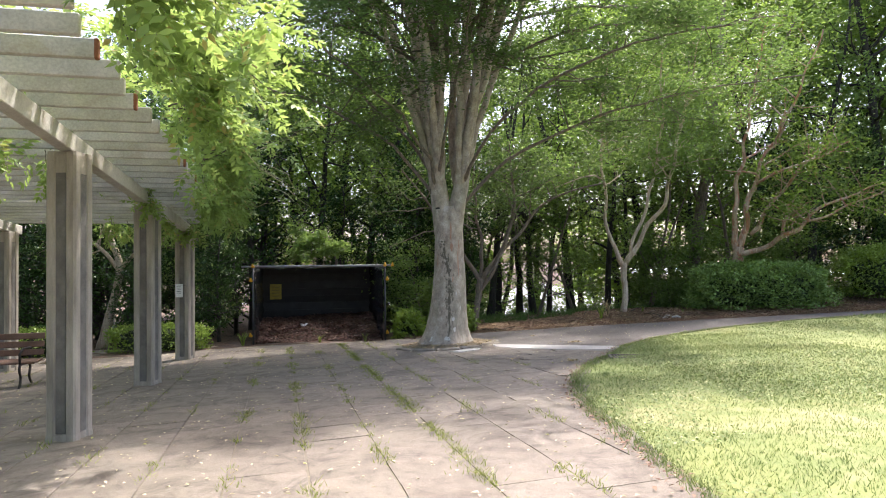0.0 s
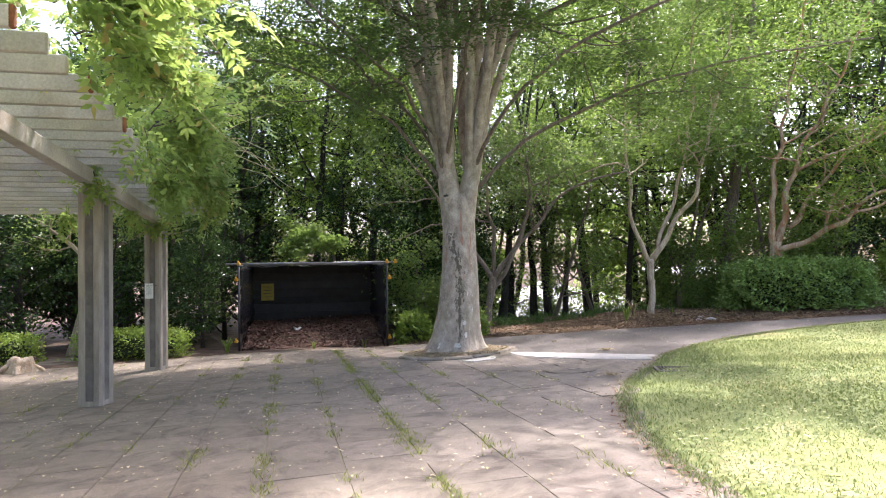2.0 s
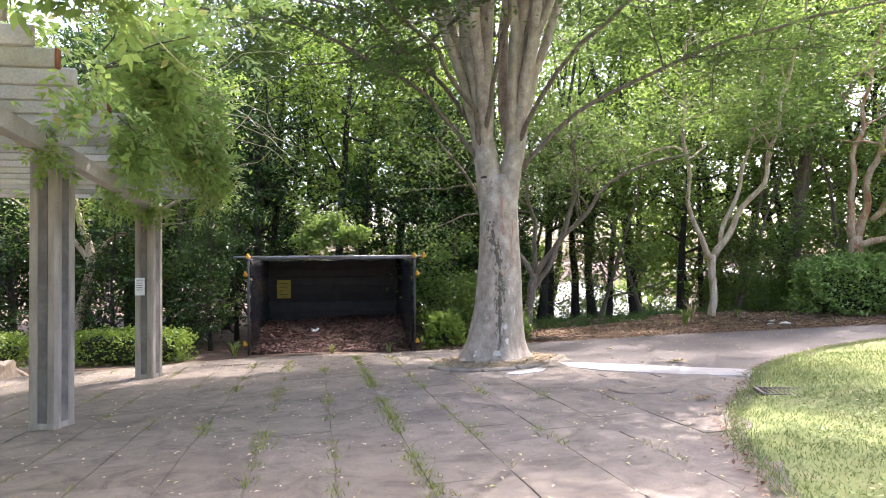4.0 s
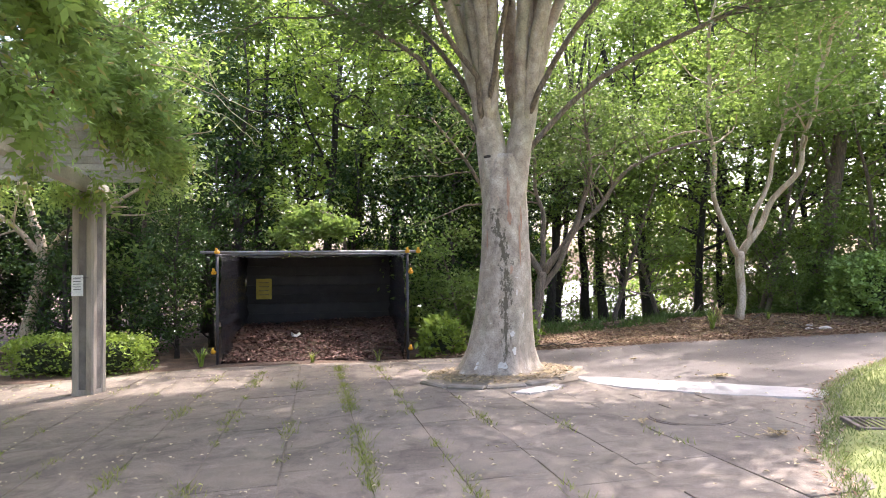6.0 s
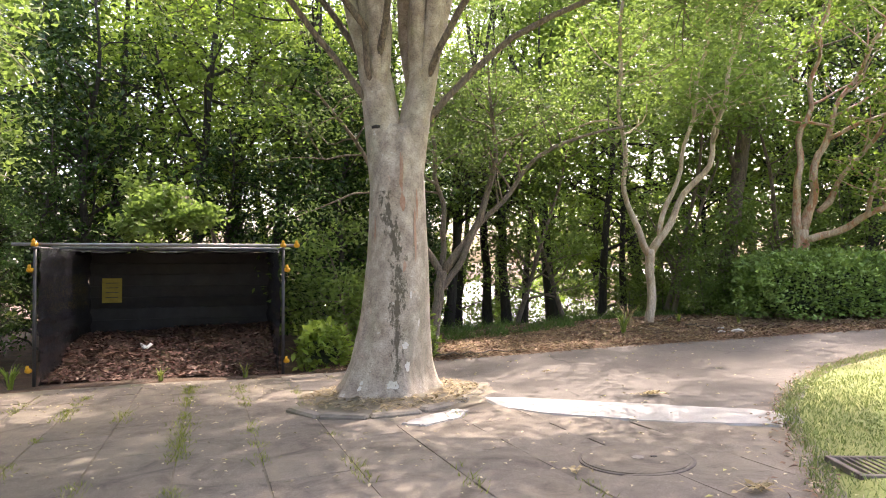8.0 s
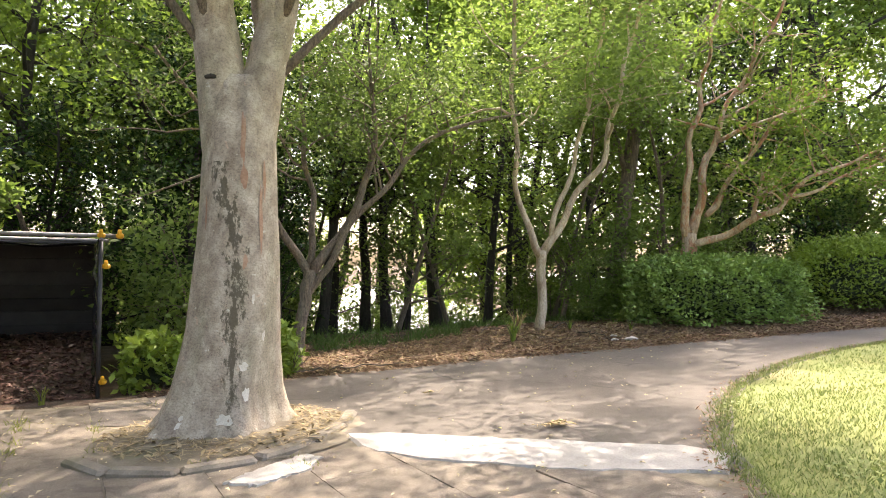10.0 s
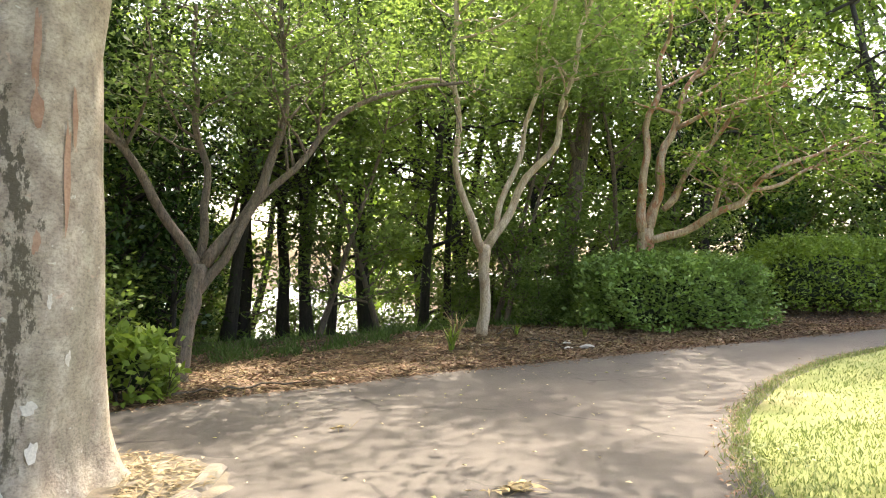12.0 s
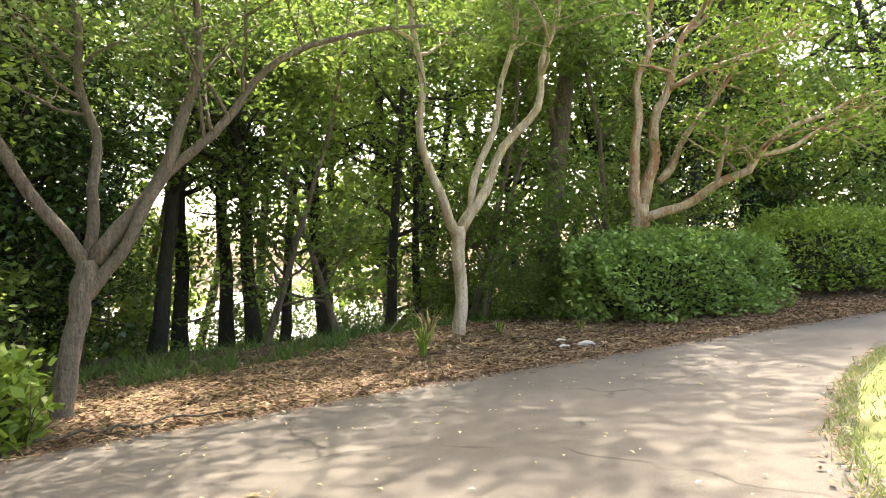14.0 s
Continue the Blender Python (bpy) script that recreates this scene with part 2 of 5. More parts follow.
M_STONE = plain_material("pale_stone", (0.38, 0.35, 0.31), (0.58, 0.55, 0.50), 9.0, 0.85)
M_GRAVEL = plain_material("pale_yard", (0.48, 0.48, 0.46), (0.60, 0.60, 0.58), 0.4, 0.9, 0.2, 6.0)

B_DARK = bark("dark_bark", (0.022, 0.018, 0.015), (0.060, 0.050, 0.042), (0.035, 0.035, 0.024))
B_BROWN = bark("brown_bark", (0.095, 0.075, 0.057), (0.25, 0.195, 0.148), (0.16, 0.135, 0.10))
B_CRAPE = bark("smooth_tan_bark", (0.26, 0.16, 0.10), (0.54, 0.42, 0.30), (0.36, 0.155, 0.08), 0.6, (8, 8, 1.2), 0.006)
B_SLIM = bark("pale_smooth_bark", (0.32, 0.25, 0.175), (0.58, 0.49, 0.37), (0.38, 0.285, 0.195), 0.65, (10, 10, 1.0), 0.006)
B_TWIG = bark("twig_bark", (0.07, 0.055, 0.04), (0.16, 0.13, 0.10), (0.10, 0.09, 0.06))
B_VINE = bark("green_vine", (0.30, 0.29, 0.13), (0.50, 0.50, 0.26), (0.36, 0.27, 0.14), depth=0.002)

L_ZELK = leaf_material("zelkova_leaves", (0.045, 0.085, 0.024), (0.10, 0.155, 0.046), (0.18, 0.28, 0.06), 0.5, 0.45)
L_WOOD = leaf_material("woodland_leaves", (0.050, 0.098, 0.026), (0.15, 0.225, 0.06), (0.31, 0.46, 0.085), 0.5, 0.5, patch=0.5)
L_YEL = leaf_material("sunny_leaves", (0.065, 0.125, 0.02), (0.165, 0.25, 0.045), (0.31, 0.46, 0.06), 0.5, 0.5)
L_EVER = leaf_material("evergreen_leaves", (0.022, 0.048, 0.016), (0.060, 0.112, 0.034), (0.09, 0.18, 0.03), 0.26, 0.24)
L_HEDGE = leaf_material("hedge_leaves", (0.105, 0.185, 0.048), (0.265, 0.385, 0.105), (0.32, 0.50, 0.10), 0.4, 0.3, patch=2.0)
L_LIME = leaf_material("bright_hedge_leaves", (0.10, 0.175, 0.03), (0.24, 0.33, 0.06), (0.38, 0.54, 0.07), 0.45, 0.35, patch=2.0)
L_WIST = leaf_material("wisteria_leaflets", (0.055, 0.12, 0.03), (0.21, 0.32, 0.085), (0.56, 0.72, 0.17), 0.5, 0.45, (0.34, 0.20, 0.09), patch=2.5)
L_GRASS = leaf_material("grass_blades", (0.10, 0.155, 0.042), (0.215, 0.262, 0.09), (0.28, 0.34, 0.10), 0.6, 0.28, (0.52, 0.47, 0.26), patch=0.9)
L_WEED = leaf_material("weed_blades", (0.10, 0.15, 0.03), (0.24, 0.27, 0.06), (0.32, 0.38, 0.06), 0.6, 0.35, (0.40, 0.34, 0.14), patch=3.0)
L_UNDER = leaf_material("undergrowth_blades", (0.035, 0.075, 0.018), (0.10, 0.17, 0.04), (0.16, 0.26, 0.05), 0.6, 0.3)
L_DRY = leaf_material("dry_leaves", (0.105, 0.055, 0.033), (0.27, 0.175, 0.11), (0.20, 0.10, 0.05), 0.75, 0.15, (0.46, 0.38, 0.26), patch=1.4)
L_HEAP = leaf_material("heaped_leaves", (0.055, 0.027, 0.020), (0.19, 0.10, 0.075), (0.13, 0.06, 0.04), 0.65, 0.1, (0.36, 0.27, 0.20), patch=4.0)
L_PIT = leaf_material("trodden_straw", (0.17, 0.125, 0.065), (0.40, 0.32, 0.19), (0.28, 0.22, 0.12), 0.85, 0.1)
L_FALLEN = leaf_material("pale_fallen_leaves", (0.30, 0.24, 0.13), (0.56, 0.49, 0.33), (0.45, 0.38, 0.2), 0.8, 0.15, (0.42, 0.44, 0.10), patch=2.0)
L_STRAW = leaf_material("dry_grass", (0.22, 0.16, 0.075), (0.44, 0.35, 0.19), (0.40, 0.32, 0.16), 0.8, 0.2)


# ---- mesh tools ----
def poly_mesh(name, verts, k, mat):
    """A mesh of separate k-cornered faces, k vertices each in a row."""
    verts = np.asarray(verts, np.float32).reshape(-1, 3)
    n = len(verts) // k
    me = bpy.data.meshes.new(name)
    me.vertices.add(n * k)
    me.vertices.foreach_set("co", verts.ravel())
    me.loops.add(n * k)
    me.loops.foreach_set("vertex_index", np.arange(n * k, dtype=np.int32))
    me.polygons.add(n)
    me.polygons.foreach_set("loop_start", np.arange(0, n * k, k, dtype=np.int32))
    me.update(calc_edges=True)
    me.materials.append(mat)
    return me


def data_mesh(name, verts, faces, mat, smooth=False):
    me = bpy.data.meshes.new(name)
    me.from_pydata([tuple(v) for v in verts], [], [tuple(f) for f in faces])
    me.materials.append(mat)
    if smooth:
        me.polygons.foreach_set("use_smooth", np.ones(len(me.polygons), bool))
    me.update()
    return me


def part(name, me, parent, label=""):
    ob = new(name, me)
    ob.parent = parent
    if label:
        ob["label"] = label
    return ob


def thing(name, at=(0, 0, 0), label="", category="", group="", kind=""):
    ob = new(name)
    ob.empty_display_size = 0.2
    ob.location = at
    return tagged(ob, label, category, group, kind)


class Geo:
    """Collects tubes, boxes and slabs into one mesh."""

    def __init__(self):
        self.v, self.f = [], []

    def tube(self, pts, radii, sides=6, cap=True, wobble=0.0, seed=0):
        pts = np.asarray(pts, float)
        radii = np.broadcast_to(np.asarray(radii, float), len(pts))
        tang = np.gradient(pts, axis=0)
        tang /= np.linalg.norm(tang, axis=1)[:, None] + 1e-9
        ref = np.array([0.0, 0.0, 1.0]) if abs(tang[0][2]) < 0.9 else np.array([1.0, 0.0, 0.0])
        side = np.cross(tang[0], ref)
        base = len(self.v)
        r = np.random.default_rng(seed)
        lob = 1 + wobble * r.normal(size=sides)
        for p, d, w in zip(pts, tang, radii):
            side = side - d * side.dot(d)
            side /= np.linalg.norm(side) + 1e-9
            up = np.cross(d, side)
            for i in range(sides):
                a = 2 * math.pi * i / sides
                self.v.append(p + w * lob[i] * (math.cos(a) * side + math.sin(a) * up))
        for j in range(len(pts) - 1):
            for i in range(sides):
                a, b = base + j * sides + i, base + j * sides + (i + 1) % sides
                self.f.append((a, b, b + sides, a + sides))
        if cap:
            self.f.append(tuple(base + i for i in reversed(range(sides))))
            self.f.append(tuple(base + (len(pts) - 1) * sides + i for i in range(sides)))

    def box(self, m, sx, sy, sz, bevel=0.01):
        """A box with chamfered long edges, centred, under the matrix m."""
        b = min(bevel, sx / 3, sy / 3, sz / 3)
        base = len(self.v)
        hx, hy, hz = sx / 2, sy / 2, sz / 2
        ring = [(-hx + b, -hy), (hx - b, -hy), (hx, -hy + b), (hx, hy - b), (hx - b, hy), (-hx + b, hy), (-hx, hy - b), (-hx, -hy + b)]
        for z, s in ((-hz, b), (-hz + b, 0), (hz - b, 0), (hz, b)):
            for x, y in ring:
                q = m @ Vector((x * (hx - s) / hx, y * (hy - s) / hy, z))
                self.v.append(np.array(q))
        for j in range(3):
            for i in range(8):
                a, c = base + j * 8 + i, base + j * 8 + (i + 1) % 8
                self.f.append((a, c, c + 8, a + 8))
        self.f.append(tuple(base + i for i in reversed(range(8))))
        self.f.append(tuple(base + 24 + i for i in range(8)))

    def mesh(self, name, mat, smooth=True):
        return data_mesh(name, self.v, self.f, mat, smooth)


def unit(v):
    return v / (np.linalg.norm(v, axis=-1, keepdims=True) + 1e-9)


def leaf_quads(centres, size, r, flat=0.5, aspect=0.5, fold=0.25, droop=0.0, away=None):
    """Leaves at the centres: folded four-cornered blades, turned at random, flat: how far they lie level."""
    n = len(centres)
    d = r.normal(size=(n, 3))
    d[:, 2] = d[:, 2] * (1 - flat) - droop
    if away is not None:
        d += away
    d = unit(d)
    nn = r.normal(size=(n, 3)) * (1 - flat)
    nn[:, 2] += 0.6 + flat
    s = unit(np.cross(d, nn))
    nn = np.cross(s, d)
    l = (size * r.uniform(0.65, 1.25, n))[:, None]
    w = l * aspect * 0.5
    a = centres - d * l * 0.5
    mid = centres - d * l * 0.05 + nn * w * fold
    v = np.stack([a, mid + s * w, centres + d * l * 0.5, mid - s * w], 1)
    return v


def blades(points, height, width, r, lean=0.5):
    """Grass blades as thin triangles."""
    n = len(points)
    a = r.uniform(0, 2 * math.pi, n)
    s = np.stack([np.cos(a), np.sin(a), np.zeros(n)], 1) * (width * r.uniform(0.6, 1.3, n))[:, None] * 0.5
    h = height * r.uniform(0.45, 1.3, n)
    tip = points + np.stack([r.normal(size=n) * lean * h, r.normal(size=n) * lean * h, h], 1)
    return np.stack([points - s, points + s, tip], 1)


# ---- the lie of the land ----
FAR_X = [-40, -12, -7, -5.6, -4.6, -1.4, 0.6, 2.1, 3.7, 5.8, 8.1, 11.2, 16, 24, 60]
FAR_Y = [13.6, 14.2, 14.7, 15.6, 15.9, 16.4, 16.95, 17.2, 17.5, 17.7, 18.0, 18.3, 18.6, 18.2, 15.0]
LAWN = [(1.9, -12), (1.75, 0), (1.57, 3.94), (1.5, 5.75), (1.47, 6.6), (1.57, 7.8), (1.79, 8.9), (2.18, 9.95), (2.55, 10.6), (2.95, 11.3), (3.18, 11.9),
        (3.57, 12.47), (4.3, 13.34), (5.22, 14.2), (6.75, 15.2), (8.4, 15.95), (11.3, 16.75), (16, 17.0), (24, 16.4), (60, 13.2)]


def smooth01(a):
    a = np.clip(a, 0, 1)
    return a * a * (3 - 2 * a)


def level(x, y):
    """The paved ground: a gentle slope down ahead and to the left."""
    x, y = np.asarray(x, float), np.asarray(y, float)
    z = 0.343 + 0.035 * np.clip(x, -14, 16) - 0.028 * np.clip(y, -8, 19)
    return z - 0.13 * np.exp(-(((x + 1.8) / 1.6) ** 2 + ((y - 17.6) / 1.3) ** 2))


def far_edge(x):
    return np.interp(x, FAR_X, FAR_Y)


def hills(x, y):
    return 0.5 * np.sin(x * 1.7 + 1.3 * np.sin(y * 1.1)) * np.sin(y * 1.9 + 0.7) + 0.5 * np.sin(x * 4.1 + y * 3.3) * np.sin(y * 5.2 - x * 2.0)


def land(x, y):
    """All the ground: under the paving a little lower, the leafy bank beyond it, then falling away behind the trees."""
    x, y = np.asarray(x, float), np.asarray(y, float)
    past = y - far_edge(x)
    z = level(x, y) - 0.06 + 0.075 * smooth01((past + 0.05) / 0.25)
    on = smooth01((past - 0.1) / 1.2)
    z = z + on * (0.03 * hills(x, y) + 0.16 * np.exp(-((x - 6.0) / 3.2) ** 2 - ((y - 20.2) / 1.6) ** 2) + 0.25 * smooth01((x - 7) / 6) * smooth01((past - 1) / 4))
    drop = smooth01((y - 21.8) / 14) * (1 - smooth01((x - 7) / 9)) * smooth01((x + 9) / 6)
    return z - 3.6 * drop


def grid_mesh(name, xs, ys, height, mat):
    X, Y = np.meshgrid(xs, ys)
    Z = height(X, Y)
    nx = len(xs)
    v = np.stack([X.ravel(), Y.ravel(), Z.ravel()], 1)
    i = (np.arange(len(ys) - 1)[:, None] * nx + np.arange(nx - 1)[None]).ravel()
    return data_mesh(name, v, np.stack([i, i + 1, i + nx + 1, i + nx], 1).tolist(), mat, True)


def steps(*spans):
    out = []
    for a, b, d in spans:
        out += list(np.arange(a, b - 1e-6, d))
    return np.array(out + [spans[-1][1]])


ground = new("ground", grid_mesh("ground", steps((-1500, -60, 240), (-60, -16, 4), (-16, 18, 0.2), (18, 60, 3), (60, 1500, 240)),
                                 steps((-1500, -60, 240), (-60, 12, 4), (12, 26, 0.16), (26, 60, 2), (60, 1500, 240)), land, M_SOIL))
tagged(ground, "brown soil covered with leaf litter", "ground", kind="structure")


def resample(pts, n):
    pts = np.asarray(pts, float)
    d = np.concatenate([[0], np.cumsum(np.linalg.norm(np.diff(pts, axis=0), axis=1))])
    s = np.linspace(0, d[-1], n)
    return np.stack([np.interp(s, d, pts[:, i]) for i in range(pts.shape[1])], 1)


def lawn_x(y):
    """The lawn's edge, where it runs ahead."""
    p = np.array(LAWN)
    return np.interp(y, p[:, 1][:16], p[:, 0][:16])


# asphalt path between the wood's edge and the lawn
def build_path():
    near = resample([(-1.3, 14.9), (0.0, 14.5), (0.95, 13.5), (3.1, 11.7), (5, 12.2), (12, 14.5), (60, 11)], 160)
    far = resample([(-1.3, 16.38)] + [(x, y) for x, y in zip(FAR_X, FAR_Y) if x > 0], 160)
    V, F, k = [], [], 22
    for a, b in zip(near, far):
        for j in range(k):
            p = a + (b - a) * j / (k - 1)
            V.append((p[0], p[1], float(level(*p)) + 0.008 * float(hills(p[0] * 0.5, p[1] * 0.5))))
    for i in range(159):
        for j in range(k - 1):
            a = i * k + j
            F.append((a, a + k, a + k + 1, a + 1))
    ob = new("path", data_mesh("path", V, F, M_ASPHALT, True))
    return tagged(ob, "worn grey-brown asphalt footpath curving past the lawn", "path", kind="structure")


build_path()
plaza = new("pavement", grid_mesh("pavement", steps((-40, -12, 4), (-12, 4, 0.5)), steps((-30, -6, 3), (-6, 16.4, 0.4)),
                                  lambda x, y: level(x, np.minimum(y, far_edge(x))) - 0.008, M_BED))
tagged(plaza, "square of worn grey paving slabs with weedy joints", "pavement", kind="structure")


def build_lawn():
    edge = resample(LAWN, 320)
    t = np.gradient(edge, axis=0)
    out = unit(np.stack([t[:, 1], -t[:, 0]], 1))
    inner = resample([(60, -12), (60, -8), (60, 12.5), (60, 13.0)], 320)
    V, F = [], []
    us = np.concatenate([[0, 0.004, 0.012, 0.03, 0.06], np.linspace(0.1, 1, 14)])
    k = len(us)
    for e, i in zip(edge, inner):
        for u in us:
            p = e + (i - e) * u
            lift = -0.02 if u == 0 else 0.028 + 0.01 * float(hills(p[0] * 0.6, p[1] * 0.6))
            V.append((p[0], p[1], float(level(*p)) + lift))
    for i in range(319):
        for j in range(k - 1):
            a = i * k + j
            F.append((a, a + 1, a + k + 1, a + k))
    me = data_mesh("lawn", V, F, M_TURF, True)
    return tagged(new("lawn", me), "sunlit lawn of short grass and clover", "lawn", kind="structure")


lawn = build_lawn()


def inside_lawn(p):
    poly = np.array(LAWN + [(60, -12)])
    x, y = p[:, 0], p[:, 1]
    c = np.zeros(len(p), bool)
    for (x1, y1), (x2, y2) in zip(poly, np.roll(poly, -1, 0)):
        hit = (y1 > y) != (y2 > y)
        with np.errstate(divide="ignore", invalid="ignore"):
            c ^= hit & (x < (x2 - x1) * (y - y1) / (y2 - y1) + x1)
    return c


def lawn_grass():
    r = np.random.default_rng(3)
    sets = []
    for n, (x0, x1, y0, y1), h, w in ((100000, (1.3, 6.5, 2.5, 13.5), 0.03, 0.008), (75000, (3, 14, 6, 17.2), 0.035, 0.012), (16000, (10, 30, 4, 17.2), 0.07, 0.03)):
        p = np.stack([r.uniform(x0, x1, n), r.uniform(y0, y1, n)], 1)
        p = p[inside_lawn(p)]
        thick = 0.5 + 0.5 * hills(p[:, 0] * 0.7, p[:, 1] * 0.7)
        p = p[r.uniform(size=len(p)) < 0.55 + 0.5 * thick]
        q = np.column_stack([p, level(p[:, 0], p[:, 1]) + 0.025])
        sets.append(blades(q, h, w, r))
    e = resample(LAWN, 4000)
    e = e[(e[:, 1] > 2) & (e[:, 0] < 20)]
    e = np.repeat(e, 7, 0) + r.normal(size=(len(e) * 7, 2)) * 0.05
    sets.append(blades(np.column_stack([e, level(e[:, 0], e[:, 1]) + 0.0]), 0.05, 0.009, r, 0.6))
    return tagged(new("grass", poly_mesh("grass", np.concatenate(sets), 3, L_GRASS)), "short green lawn grass with straw-coloured blades", "grass", kind="stuff")


def lawn_clover():
    r = np.random.default_rng(4)
    p = np.stack([r.uniform(1.4, 9, 42000), r.uniform(3, 15, 42000)], 1)
    p = p[inside_lawn(p)]
    k = hills(p[:, 0] * 0.45 + 3, p[:, 1] * 0.45) + 0.35 * (p[:, 1] < 10)
    p = p[k > 0.12]
    q = np.column_stack([p, level(p[:, 0], p[:, 1]) + r.uniform(0.045, 0.075, len(p))])
    return tagged(new("clover", poly_mesh("clover", leaf_quads(q, 0.03, r, 0.75, 0.9), 4, L_GRASS)), "patches of clover leaves in the lawn", "clover", kind="stuff")


lawn_grass()
lawn_clover()


# ---- trees ----
def wander(r, a, d, length, n, bend=0.18, lift=0.0):
    pts = [np.array(a, float)]
    d = unit(np.array(d, float))
    for _ in range(n):
        d = unit(d + r.normal(size=3) * bend + np.array([0, 0, lift]))
        pts.append(pts[-1] + d * length / n)
    return np.array(pts)


def branch_out(r, geo, pts, rad, count, length, tips, spread=0.9, rise=0.2, levels=2, start=0.3, sides=5, flat=0.0):
    """Side branches along a limb, with their own twigs; collects where leaves grow."""
    n = len(pts)
    for _ in range(count):
        u = r.uniform(start, 1.0)
        i = min(int(u * (n - 1)), n - 2)
        p = pts[i] + (pts[i + 1] - pts[i]) * (u * (n - 1) - i)
        along = unit(pts[i + 1] - pts[i])
        side = unit(np.cross(along, r.normal(size=3)))
        if flat:
            side[2] *= 1 - flat
        d = unit(along * (1 - spread) + side * spread + np.array([0, 0, rise]))
        L = length * r.uniform(0.6, 1.2) * (1.15 - 0.5 * u)
        w = max(np.interp(u, [0, 1], rad) * 0.5, 0.006)
        q = wander(r, p, d, L, 5, 0.2, 0.02 if rise > 0 else -0.05)
        thin = q if levels > 1 else q[[0, 2, 5]]
        geo.tube(thin, np.linspace(w, w * 0.3, len(thin)), sides if levels > 1 else 3, cap=False)
        if levels > 1:
            branch_out(r, geo, q, (w, w * 0.35), 4, L * 0.5, tips, 0.75, rise * 0.5, levels - 1, 0.25, 4, flat)
        tips += list(q[2:]) if levels == 1 else [q[-1]]


def crown_leaves(r, tips, per, radius, size, flat=0.5, squash=0.5, aspect=0.5, droop=0.0):
    tips = np.asarray(tips)
    c = np.repeat(tips, per, 0)
    off = r.normal(size=c.shape) * radius * 0.55
    off[:, 2] *= squash
    return leaf_quads(c + off, size, r, flat, aspect, droop=droop)


def woodland_tree(name, seed, height, radius, trunk, mat, leaf, bare=0.35, branches=16, reach=2.6, per=26, size=0.11, lean=0.1, label="", flat=0.35, rise=0.25):
    """Origin at the foot; a tapering trunk, limbs, and a crown of separate leaves."""
    r = np.random.default_rng(seed)
    ob = thing(name, label=label, category="tree")
    geo, tips = Geo(), []
    pts = wander(r, (0, 0, -0.3), (r.normal() * lean, r.normal() * lean, 1), height, 12, 0.07, 0.06)
    rad = np.interp(np.linspace(0, 1, 13), [0, 0.04, 0.12, 1], [trunk * 1.5, trunk * 1.15, trunk, trunk * 0.18])
    geo.tube(pts, rad, 9, wobble=0.06, seed=seed)
    part("trunk", geo.mesh("trunk", mat), ob)
    geo = Geo()
    branch_out(r, geo, pts, (trunk, trunk * 0.3), branches, reach, tips, 0.85, rise, 2, bare)
    tagged(part("branchwork", geo.mesh("branchwork", mat), ob), kind="stuff")
    part("crown", poly_mesh("crown", crown_leaves(r, tips, per, radius, size, flat), 4, leaf), ob)
    return ob


def put(ob, x, y, turn, scale):
    return copy_thing(ob, Matrix.LocRotScale((x, y, float(land(x, y))), Euler((0, 0, radians(turn))), (scale, scale, scale)))


def limb_tree(name, base, limbs, mat, leaf, tips_from, label, seed, per=24, size=0.09, radius=0.45, twigs=8, length=1.3, sides=10, flat=0.4, rise=0.25, wave=0.03):
    """A tree whose trunk and limbs follow given lines (points with a radius), with random twigs and leaves."""
    r = np.random.default_rng(seed)
    ob = thing(name, base, label, "tree")
    o, tips, fine = np.array(base, float), [], Geo()
    for i, line in enumerate(limbs):
        p = np.array([q[:3] for q in line], float) - o
        w = np.array([q[3] for q in line], float)
        m = max(len(p) * 4, 8)
        d = np.concatenate([[0], np.cumsum(np.linalg.norm(np.diff(p, axis=0), axis=1))])
        s = np.linspace(0, d[-1], m)
        k = np.stack([np.interp(s, d, p[:, j]) for j in range(3)], 1)
        for _ in range(2):
            k[1:-1] = (k[:-2] + 2 * k[1:-1] + k[2:]) / 4
        k[1:-1] += r.normal(size=(m - 2, 3)) * np.interp(s, d, w)[1:-1, None] * 0.08
        if i:
            k += np.sin(s[:, None] * r.uniform(3.5, 6.0, 3) + r.uniform(0, 6, 3)) * (wave * smooth01(s / 0.5))[:, None] * (1, 1, 0.4)
        geo = Geo()
        geo.tube(k, np.interp(s, d, w), sides if i == 0 else max(6, sides - 3), wobble=0.05, seed=seed + i)
        part("trunk" if i == 0 else "limb", geo.mesh("trunk" if i == 0 else "limb", mat), ob)
        if i >= tips_from:
            branch_out(r, fine, k, (w[0], w[-1]), twigs, length, tips, 0.8, rise, 2, 0.35)
            tips.append(k[-1])
    tagged(part("twigwork", fine.mesh("twigwork", mat), ob), kind="stuff")
    part("crown", poly_mesh("crown", crown_leaves(r, tips, per, radius, size, flat), 4, leaf), ob)
    return ob


# ---- the great zelkova ----
ZX, ZY = 0.10, 14.25


